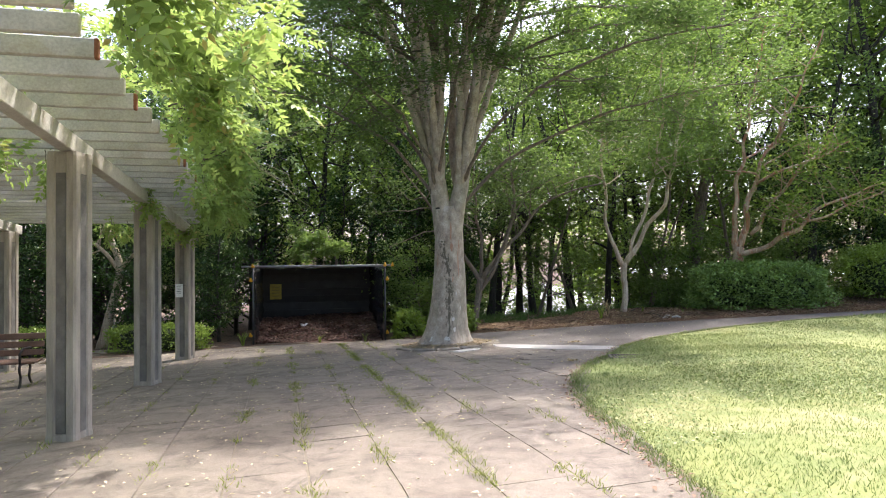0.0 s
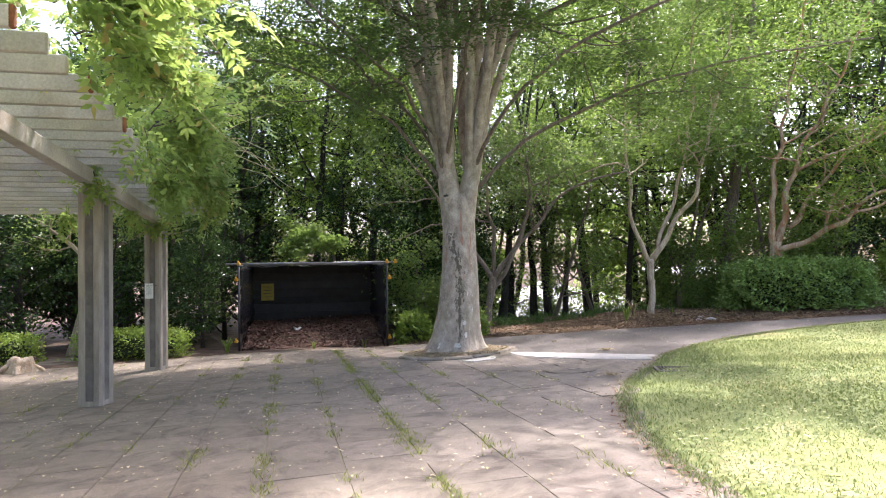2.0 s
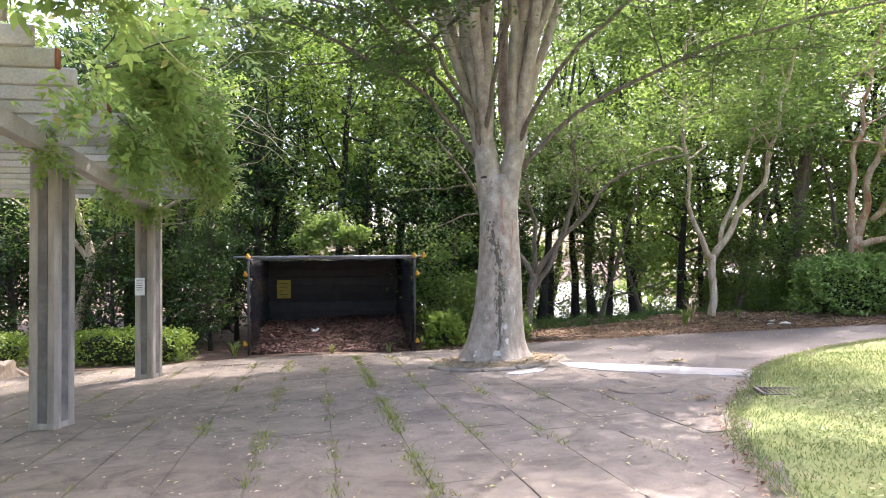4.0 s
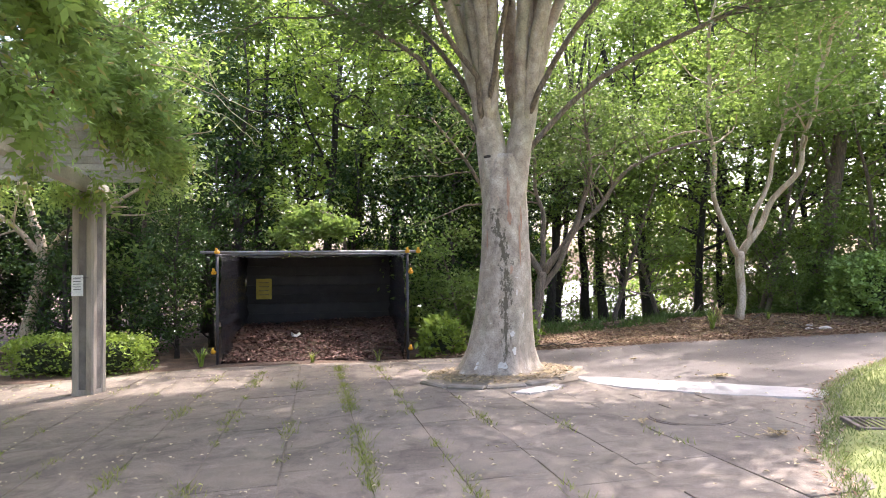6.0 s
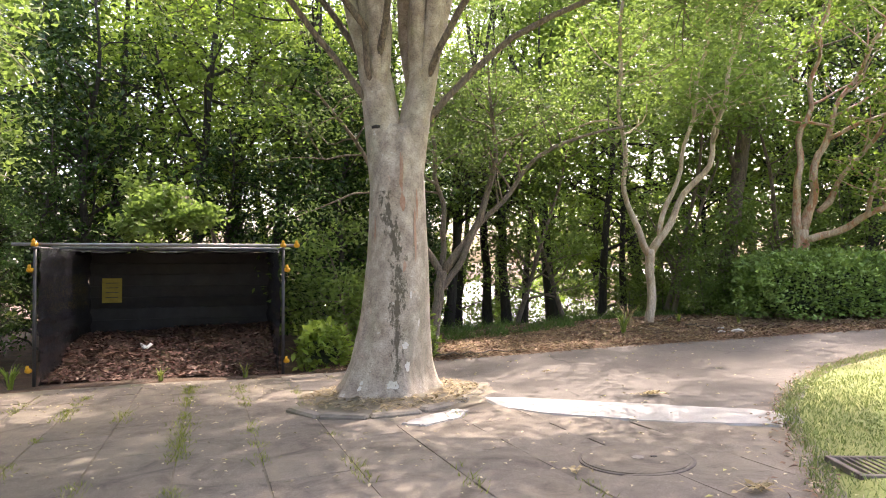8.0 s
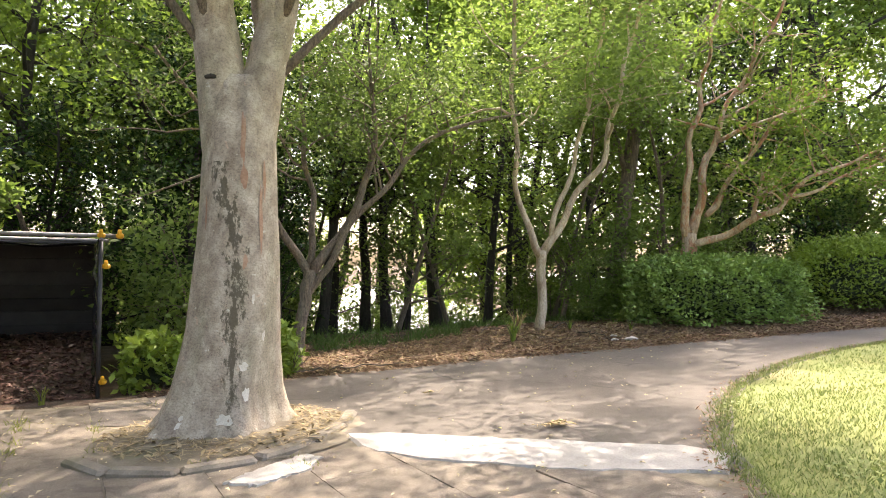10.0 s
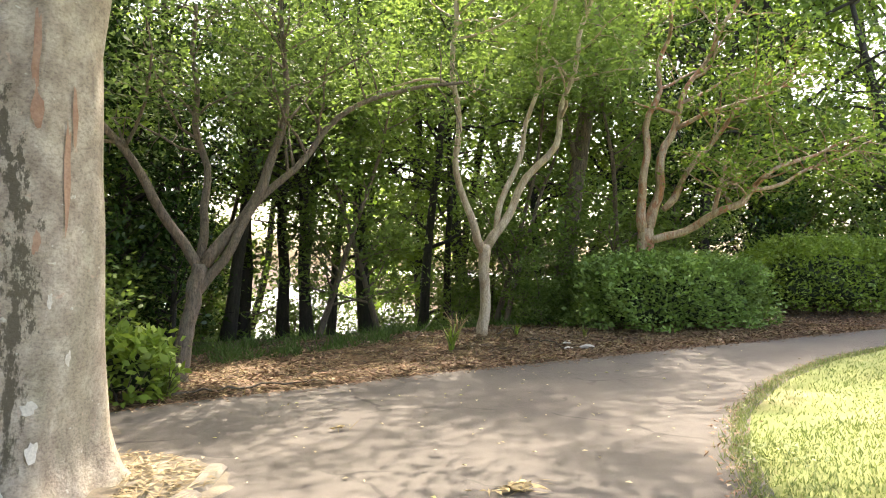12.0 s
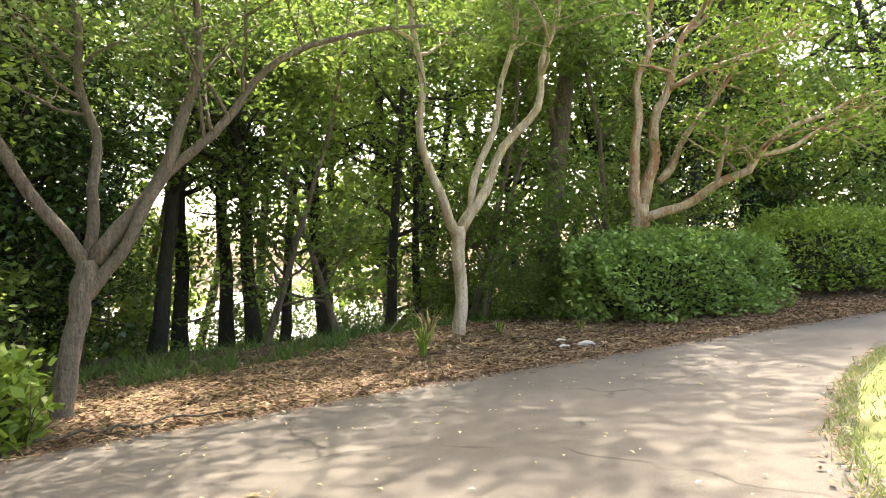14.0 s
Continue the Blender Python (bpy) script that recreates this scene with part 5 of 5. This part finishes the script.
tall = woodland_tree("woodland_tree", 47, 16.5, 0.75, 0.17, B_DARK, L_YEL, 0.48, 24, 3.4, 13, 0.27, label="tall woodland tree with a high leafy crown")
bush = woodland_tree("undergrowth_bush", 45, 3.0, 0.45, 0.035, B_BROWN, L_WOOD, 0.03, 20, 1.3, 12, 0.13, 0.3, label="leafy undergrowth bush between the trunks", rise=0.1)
r0 = np.random.default_rng(50)


def place(ob, x, y, s=None):
    return put(ob, x, y, r0.uniform(0, 360), s or r0.uniform(0.85, 1.15))


for ob, (x, y, s) in ((oak, (5.19, 26, 1.0)), (maple, (6.19, 25, 0.95)), (young, (12.5, 23.5, 1.1)), (ever, (-6.3, 21.6, 0.9)), (bush, (-2.4, 25.0, 1.0)), (far, (-11.0, 31.0, 1.1)), (tall, (4.8, 33.0, 1.0))):
    ob.matrix_basis = Matrix.LocRotScale((x, y, float(land(x, y))), Euler((0, 0, 0.7)), (s, s, s))
for x, y, s in ((2.0, 24.2, 0.8), (2.8, 24.0, 0.75), (1.6, 23.0, 0.7), (9.2, 29, 1.2), (16, 24, 1.2), (20, 23, 1.1), (-1, 26, 1.0), (-4.5, 25.5, 1.2), (-11, 24, 1.2), (25, 24, 1.2), (-16, 22, 1.2), (-20, 17, 1.1), (30, 20, 1.2)):
    place(oak, x, y, s)
for x, y in ((4.0, 25.2), (0.2, 24.6), (7.4, 26.5), (10.6, 27), (14, 27.5), (-2.5, 27.5), (-7.5, 28), (-4.3, 22.4), (-1.4, 22.2), (-6.6, 23.4), (-5.2, 24.4)):
    place(maple, x, y)
# (-18, 14) and (-20, 9) stay out of view, added only for their shade
for x, y, s in ((-3.4, 21.9, 0.6), (-0.8, 20.9, 0.72), (-9.3, 20.2, 0.95), (-12.2, 19.2, 1.0), (-15.5, 17.5, 1.0), (-8.0, 23.5, 1.2), (-1.6, 23.5, 0.95), (-12, 22.5, 1.2), (14.8, 23.4, 0.7), (18.5, 21.6, 0.75), (22.5, 20.6, 0.8), (-18, 14, 1.0), (-20, 9, 1.0)):
    place(ever, x, y, s)
for x, y in ((7.2, 23.2), (3.2, 22.6), (-0.2, 22.2), (9.9, 22.4), (15.9, 22.6), (4.6, 22.9), (1.0, 26), (6.9, 22.0), (17, 25), (-7.6, 18.6)):
    place(young, x, y)
for x, y, s in ((3.4, 27.6, 1.0), (5.9, 28.2, 0.9), (8.2, 26.3, 0.9), (0.6, 28.4, 1.1), (10.5, 24.2, 1.0), (7.7, 24.2, 0.8), (12.9, 24.6, 1.1), (-0.6, 24.8, 1.0), (-0.6, 19.4, 0.9), (-0.4, 21.2, 0.9), (10.6, 22.0, 0.7), (16.5, 20.9, 1.0), (18.5, 20.3, 1.1), (21, 20, 1.1), (2.0, 31, 1.2), (5, 32, 1.2), (8.5, 31, 1.2), (-3, 30, 1.2), (11.8, 21.9, 0.8), (7.4, 21.3, 0.55), (8.0, 21.6, 0.6), (10.9, 29, 1.3), (-17, 13, 1.2)):
    place(bush, x, y, s)
for x, y in ((1.5, 44), (10, 42)):
    place(far, x, y, 0.75)
for x, y, s in ((0.8, 30.5, 1.0), (8.6, 31.5, 1.25), (12.6, 31, 1.3), (-3.2, 31, 1.1), (16.5, 29.5, 1.25), (20.5, 26, 1.05), (-8, 30, 1.1), (-13, 27, 1.1), (24, 22.5, 0.9), (-18, 23, 1.1)):
    place(far, x, y, s)
for x, y, s in ((9.4, 31, 0.95), (14.2, 30.5, 1.0), (18.2, 29, 1.0), (0.5, 34, 1.0), (7.6, 35, 1.05), (11.5, 34, 1.05), (15.5, 33, 1.0), (-4, 34, 1.0), (2.3, 33, 0.95)):
    place(tall, x, y, s)
for x, y, s in ((12.8, 23.0, 0.8), (17.6, 21.0, 0.8), (3.2, 23.4, 0.7), (-3.0, 24.2, 0.9)):
    place(oak, x, y, s)
for x, y, s in ((14.2, 27, 1.1), (19, 25, 1.2), (24, 25, 1.3)):
    place(far, x, y, s)
for x, y, s in ((12.9, 24.2, 0.85), (0.7, 21.6, 0.5), (-0.3, 22.6, 0.75), (-10.6, 17.7, 0.7), (-13.2, 16.3, 0.8), (-7.3, 18.3, 0.55), (-9.8, 19.2, 0.75), (-6.2, 19.6, 0.55), (0.0, 21.7, 0.85), (-10.8, 20.6, 1.0), (-14, 20.5, 1.1), (-6.0, 17.5, 0.42), (-7.9, 17.0, 0.45), (-10.0, 17.0, 0.5), (-11.8, 16.6, 0.5)):
    place(ever, x, y, s)
# unseen trees behind and left of the walker, added to close off skylight
for x, y in ((-13, -8), (-4, -14), (7, -16), (18, -11), (28, -2), (-12.5, -1), (-13.5, 5), (-13.5, 10.5)):
    place(far, x, y, 1.1)
place(bush, 0.9, 24.6, 0.95)


def leafy_bough():
    """The fresh green bough that hangs over the pen."""
    x, y = -3.3, 20.6
    return limb_tree("young_tree", (x, y, float(land(x, y))), [[(x, y, -0.4, 0.06), (x, y - 0.1, 1.4, 0.05), (-3.3, 20.0, 2.2, 0.04), (-3.35, 18.8, 2.55, 0.03), (-3.4, 17.9, 2.4, 0.02)],
                     [(-3.35, 18.6, 2.55, 0.02), (-3.7, 17.8, 2.4, 0.015), (-3.95, 17.2, 2.05, 0.010)], [(-3.35, 18.4, 2.55, 0.02), (-3.1, 17.7, 2.4, 0.015), (-2.85, 17.2, 2.05, 0.010)],
                     [(-3.38, 18.2, 2.5, 0.02), (-3.4, 17.5, 2.4, 0.012), (-3.4, 16.9, 2.0, 0.008)]],
                     B_BROWN, L_WOOD, 1, "young tree whose fresh green bough hangs over the pen", 61, 9, 0.12, 0.22, 6, 0.5, rise=0.0)


leafy_bough()

yard = new("distant_yard", grid_mesh("distant_yard", steps((-12, 30, 6)), steps((38, 90, 6)), lambda x, y: land(x, y) + 0.08, M_GRAVEL))
tagged(yard, "pale open yard far below the wood", "yard", kind="structure")


# ---- litter, weeds, small things ----
def bank_litter():
    r = np.random.default_rng(70)
    n = 26000
    x = r.uniform(-1.0, 17, n)
    y = far_edge(x) + r.uniform(0.02, 1, n) ** 1.4 * 4.2
    p = np.column_stack([x, y, land(x, y) + r.uniform(0.005, 0.03, n)])
    ob = new("leaf_litter", poly_mesh("leaf_litter", leaf_quads(p, 0.075, r, 0.8, 0.5, 0.5), 4, L_DRY))
    tagged(ob, "brown dead leaves strewn over the bank", "leaf litter", kind="stuff")
    n = 15000
    x = r.uniform(0, 13, n)
    y = far_edge(x) + r.uniform(0.0, 1, n) * 2.6
    p = np.column_stack([x, y, land(x, y) + 0.01])
    ob = new("dry_grass", poly_mesh("dry_grass", leaf_quads(p, 0.22, r, 0.9, 0.05, 0.3), 4, L_STRAW))
    tagged(ob, "straw-coloured dry grass on the bank", "dry grass", kind="stuff")


def bank_grass():
    r = np.random.default_rng(71)
    n = 16000
    x = r.uniform(-1.5, 15, n)
    y = far_edge(x) + 2.4 + np.abs(r.normal(size=n)) * 1.3 + 0.9 * (x > 4)
    p = np.column_stack([x, y, land(x, y)])
    p = p[hills(p[:, 0] * 1.3, p[:, 1] * 1.3) + r.normal(size=n) * 0.25 > 0.0]
    ob = new("undergrowth", poly_mesh("undergrowth", np.concatenate([blades(p, 0.14, 0.016, r, 0.8), blades(p[::3] + (0.05, 0.05, 0), 0.22, 0.022, r, 0.7)]), 3, L_UNDER))
    tagged(ob, "dark green grass and undergrowth on the bank's crest", "undergrowth", kind="stuff")


bank_litter()
bank_grass()

# ---- paving slabs ----
SLAB, ROW = 0.585, 0.60


def paving():
    r = np.random.default_rng(80)
    shapes = []
    for k in range(6):
        a, b = (SLAB - 0.005) / 2 - 0.0015 * (k % 3), (ROW - 0.003) / 2
        j = r.normal(size=(4, 2)) * 0.003
        c = [(-a + j[0][0], -b + j[0][1]), (a + j[1][0], -b + j[1][1]), (a + j[2][0], b + j[2][1]), (-a + j[3][0], b + j[3][1])]
        V = [(x, y, -0.05) for x, y in c] + [(x, y, -0.005) for x, y in c] + [(x * 0.991, y * 0.991, 0.0) for x, y in c]
        F = [(i, (i + 1) % 4, 4 + (i + 1) % 4, 4 + i) for i in range(4)] + [(4 + i, 4 + (i + 1) % 4, 8 + (i + 1) % 4, 8 + i) for i in range(4)] + [(8, 9, 10, 11)]
        shapes.append(data_mesh("paving_slab", V, F, M_SLAB))
    spots = []
    o = np.array([-0.33, 6.96])
    u, v = np.array([-0.2419, 0.9703]), np.array([0.9703, 0.2419])
    for i in range(-40, 8):
        for j in range(-28, 20):
            p = o + v * (i + 0.5) * SLAB + u * ((j + 0.5 * (i % 2)) * ROW)
            x, y = p
            if y < -4 or y > far_edge(x) - 0.25 or x < -15:
                continue
            if y < 12 and x > lawn_x(y) + 0.15:
                continue
            if y > 11.5 and (x - 0.95) * 1.8 + (y - 13.5) * 2.15 > -0.5 and x > 0.4:
                continue
            if math.hypot(x - ZX, y - ZY) < 1.12 or (x > 0.2 and y > 13.2):
                continue
            spots.append((x, y))
    near = sorted(spots, key=lambda p: math.hypot((p[0] + 0.6) / 1.0, (p[1] - 8.5) / 2.0))
    tilt = math.degrees(math.atan2(v[1], v[0]))
    for n, (x, y) in enumerate(near[:300]):
        ob = part("paving_slab", shapes[n % 6], plaza)
        ob.matrix_world = pose(x, y, float(level(x, y)) + r.normal() * 0.002, -1.6 + r.normal() * 0.25, -2.0 + r.normal() * 0.25, tilt + r.normal() * 0.3)
    V, F = [], []
    for x, y in near[300:]:
        m = pose(x, y, float(level(x, y)) + r.normal() * 0.003, -1.6, -2.0, tilt)
        a, b = (SLAB - 0.006) / 2, (ROW - 0.004) / 2
        k = len(V)
        for z, s in ((-0.05, 1), (-0.005, 1), (0, 0.99)):
            V += [m @ Vector((sx * a * s, sy * b * s, z)) for sx, sy in ((-1, -1), (1, -1), (1, 1), (-1, 1))]
        F += [(k + d + i, k + d + (i + 1) % 4, k + d + 4 + (i + 1) % 4, k + d + 4 + i) for d in (0, 4) for i in range(4)] + [(k + 8, k + 9, k + 10, k + 11)]
    ob = part("outer_slabs", data_mesh("outer_slabs", V, F, M_SLAB), plaza)
    ob["kind"] = "stuff"
    # weeds along the joints
    P = []
    for i in range(-16, 5):
        rich = {-1: 1.0, 0: 2.6, 1: 1.3, -2: 1.6, -3: 1.0, 2: 0.8}.get(i, 0.5)
        for s in np.arange(-4, 9, 0.02):
            p = o + v * i * SLAB + u * s
            gate = 0.7 * math.sin(s * 2.3 + i * 1.9) + 0.6 * math.sin(s * 5.1 + i * 2.7) + 0.5 * math.sin(s * 13.7 + i * 5.1)
            if p[1] < far_edge(p[0]) - 0.3 and gate > 1.0 - 0.55 * rich and r.uniform() < 0.75:
                for _ in range(int(2 + 3 * rich)):
                    P.append((*(p + r.normal(size=2) * (0.014 + 0.008 * rich) * (1 + max(gate, 0))), 0))
    P = np.array(P)
    P = P[~inside_lawn(P[:, :2])]
    P[:, 2] = level(P[:, 0], P[:, 1]) - 0.01
    ob = new("joint_weeds", poly_mesh("joint_weeds", blades(P, 0.05, 0.009, r, 0.7), 3, L_WEED))
    tagged(ob, "tufts of weed growing in the paving joints", "weeds", kind="stuff")


paving()


def fallen_leaves():
    r = np.random.default_rng(90)
    n = 5200
    p = np.stack([r.uniform(-9, 9, n), r.uniform(2, 17.5, n)], 1)
    p = p[~inside_lawn(p) & (p[:, 1] < far_edge(p[:, 0]))]
    p = p[(r.uniform(size=len(p)) < 0.3) | (p[:, 0] < 0.4) | (p[:, 1] < 12.3)]
    q = np.column_stack([p, level(p[:, 0], p[:, 1]) + 0.012])
    ob = new("fallen_leaves", poly_mesh("fallen_leaves", leaf_quads(q, 0.04, r, 0.9, 0.55, 0.6), 4, L_FALLEN))
    tagged(ob, "small dry leaves scattered on the paving", "fallen leaves", kind="stuff")


fallen_leaves()


def bank_plant(x, y, n, h, leaf, label, seed):
    """A tuft of arching blades with a few dry stalks."""
    r = np.random.default_rng(seed)
    ob = thing("grass_tuft", (x, y, float(land(x, y))), label, "grass tuft", "tufts on the bank")
    V = []
    for _ in range(n):
        a, l = r.uniform(0, 2 * math.pi), h * r.uniform(0.5, 1.1)
        o = np.array([math.cos(a), math.sin(a), 0.0])
        side = np.array([-o[1], o[0], 0]) * 0.011
        p = [o * 0.03, o * l * 0.18 + (0, 0, l * 0.55), o * l * 0.42 + (0, 0, l * 0.85), o * l * 0.62 + (0, 0, l * 0.80)]
        for i in range(3):
            w0, w1 = side * (1 - i * 0.25), side * (1 - (i + 1) * 0.3)
            V.append(np.array([p[i] - w0, p[i] + w0, p[i + 1] + w1, p[i + 1] - w1]))
    part("blade_tuft", poly_mesh("blade_tuft", np.array(V), 4, leaf), ob)
    for _ in range(4):
        q = wander(r, (0, 0, 0), (r.normal() * 0.4, r.normal() * 0.4, 1), h * 1.4, 6, 0.12)
        g = Geo()
        g.tube(q, np.linspace(0.006, 0.003, len(q)), 5)
        part("stalk", g.mesh("stalk", B_TWIG), ob)


bank_plant(4.55, 18.95, 46, 0.42, L_LIME, "green spiky tuft on the leafy bank", 1)
bank_plant(4.9, 19.6, 40, 0.5, L_STRAW, "dry straw tuft on the leafy bank", 2)
bank_plant(5.95, 19.6, 26, 0.2, L_LIME, "low green weed at the slim tree's foot", 3)
bank_plant(-4.95, 16.15, 40, 0.35, L_LIME, "weeds growing at the pen's post", 4)
bank_plant(-2.0, 16.65, 26, 0.22, L_WEED, "weeds growing at the pen's mouth", 5)
bank_plant(-3.1, 16.4, 22, 0.2, L_WEED, "weeds growing at the pen's mouth", 6)
bank_plant(7.0, 19.2, 24, 0.18, L_WEED, "low weeds on the leafy bank", 7)
bank_plant(0.75, 17.35, 20, 0.3, L_WEED, "weeds beside the small shrub", 8)


def loose_stick(pts, w, label):
    q = resample([(x, y, float(land(x, y)) + dz) for x, y, dz in pts], 14)
    q[1:-1] += np.random.default_rng(int(pts[0][0] * 100)).normal(size=(12, 3)) * w
    g = Geo()
    g.tube(q, np.linspace(w, w * 0.5, 14), 6)
    tagged(new("fallen_stick", g.mesh("fallen_stick", B_TWIG)), label, "stick", "fallen sticks")


loose_stick([(0.75, 17.25, 0.03), (1.5, 17.3, 0.04), (2.3, 17.45, 0.03)], 0.014, "long dry stick lying along the path's edge")
loose_stick([(5.8, 19.0, 0.04), (6.05, 18.75, 0.09), (6.15, 18.45, 0.04)], 0.013, "crooked grey stick lying on the leafy bank")
loose_stick([(4.2, 19.7, 0.05), (4.6, 20.1, 0.2), (4.8, 20.3, 0.35)], 0.01, "dry stick leaning on the leafy bank")
loose_stick([(5.6, 19.6, 0.06), (5.9, 19.7, 0.12), (6.2, 19.9, 0.08)], 0.012, "dry stick beside the slim tree")


def pale_stone(x, y, a, seed):
    r = np.random.default_rng(seed)
    bm = bmesh.new()
    bmesh.ops.create_icosphere(bm, subdivisions=2, radius=1)
    for v in bm.verts:
        v.co = Vector((v.co.x * a, v.co.y * a * 0.6, v.co.z * a * 0.35)) * (1 + 0.12 * math.sin(v.co.x * 5 + seed) + 0.05 * r.normal())
    me = bpy.data.meshes.new("stone")
    bm.to_mesh(me)
    bm.free()
    me.materials.append(M_STONE)
    ob = new("stone", me)
    ob.location = (x, y, float(land(x, y)) + a * 0.2)
    tagged(ob, "pale stone lying among dead leaves", "stone", "stones on the bank")


pale_stone(6.55, 18.45, 0.13, 1)
pale_stone(6.25, 18.5, 0.08, 2)
pale_stone(6.4, 18.8, 0.07, 3)


def twig_heap(x, y, n, spread, label, seed):
    r = np.random.default_rng(seed)
    p = np.column_stack([x + r.normal(size=n) * spread, y + r.normal(size=n) * spread * 0.45, np.zeros(n)])
    p[:, 2] = level(p[:, 0], p[:, 1]) + 0.02 + r.uniform(0, 0.02, n)
    v = np.concatenate([leaf_quads(p[: n // 2], 0.07, r, 0.7, 0.5, 0.5), leaf_quads(p[n // 2:], 0.14, r, 0.85, 0.06, 0.3)])
    tagged(new("leaf_clump", poly_mesh("leaf_clump", v, 4, L_STRAW)), label, "leaf clump", kind="stuff")


twig_heap(2.62, 13.2, 60, 0.10, "clump of dry twigs and leaves on the asphalt", 1)
twig_heap(2.02, 10.35, 40, 0.07, "clump of dry leaves on the paving", 2)
twig_heap(2.07, 15.05, 16, 0.03, "dead leaf standing on the asphalt", 3)
twig_heap(1.15, 10.9, 14, 0.05, "few dry leaves on the paving", 4)


def edge_litter():
    """Dry leaves and straw drifted along the lawn's and the path's edges."""
    r = np.random.default_rng(95)
    e = resample([p for p in LAWN if 3 < p[1] and p[0] < 12], 1500)
    e = e + r.normal(size=e.shape) * 0.07 - (0.08, 0)
    x = r.uniform(0.4, 12, 1800)
    f = np.column_stack([x, far_edge(x) - np.abs(r.normal(size=1800)) * 0.14])
    q = np.concatenate([e, f])
    q = np.column_stack([q, level(q[:, 0], q[:, 1]) + 0.016])
    v = np.concatenate([leaf_quads(q[::2], 0.05, r, 0.85, 0.5, 0.5), leaf_quads(q[1::2], 0.09, r, 0.9, 0.08, 0.3)])
    tagged(new("edge_litter", poly_mesh("edge_litter", v, 4, L_DRY)), "dry leaves drifted along the path's edges", "leaf litter", kind="stuff")


edge_litter()


def tree_stump(x, y):
    """A low weathered stump with spreading root arms."""
    r = np.random.default_rng(97)
    ob = thing("tree_stump", (x, y, float(level(x, y))), "low weathered grey tree stump with gnarled roots", "stump")
    V, F, n = [], [], 26
    hs = (-0.06, 0.03, 0.12, 0.20, 0.26, 0.25)
    for h, k in zip(hs, (0.33, 0.28, 0.22, 0.20, 0.18, 0.06)):
        for i in range(n):
            a = 2 * math.pi * i / n
            lob = 1 + 0.22 * math.sin(4 * a + 0.6) * (0.35 - h) / 0.35 + 0.10 * math.sin(9 * a + h * 7) + 0.05 * r.normal()
            V.append((k * lob * math.cos(a) * 1.1, k * lob * math.sin(a), h + 0.035 * math.sin(3 * a) * (h > 0.1)))
    for j in range(len(hs) - 1):
        for i in range(n):
            a, b = j * n + i, j * n + (i + 1) % n
            F.append((a, b, b + n, a + n))
    F.append(tuple((len(hs) - 1) * n + i for i in range(n)))
    part("bole", data_mesh("bole", V, F, B_SLIM, True), ob)
    for a in (0.2, 1.5, 2.9, 3.9, 5.1):
        g = Geo()
        c, sn = math.cos(a), math.sin(a)
        g.tube([(0.16 * c, 0.16 * sn, 0.14), (0.27 * c, 0.27 * sn, 0.09), (0.36 * c + 0.03, 0.36 * sn, 0.04), (0.46 * c, 0.46 * sn, -0.03)], [0.06, 0.05, 0.04, 0.02], 8, wobble=0.1, seed=int(a * 10))
        part("root", g.mesh("root", B_SLIM), ob)


tree_stump(-8.3, 14.3)


def plastic_scrap(x, y, z):
    g = Geo()
    for i, (dx, dz, t) in enumerate(((0, 0, 20), (0.06, 0.02, -35), (-0.05, 0.015, 60))):
        g.box(pose(dx, 0, dz, 25, t, 40 * i), 0.10, 0.07, 0.012, 0.004)
    ob = new("plastic_scrap", g.mesh("plastic_scrap", M_PAPER, False))
    ob.location = (x, y, z)
    tagged(ob, "crumpled scrap of white plastic on the leaf heap", "litter")


plastic_scrap(-3.85, 18.0, float(land(-3.85, 18.0)) + 0.36)
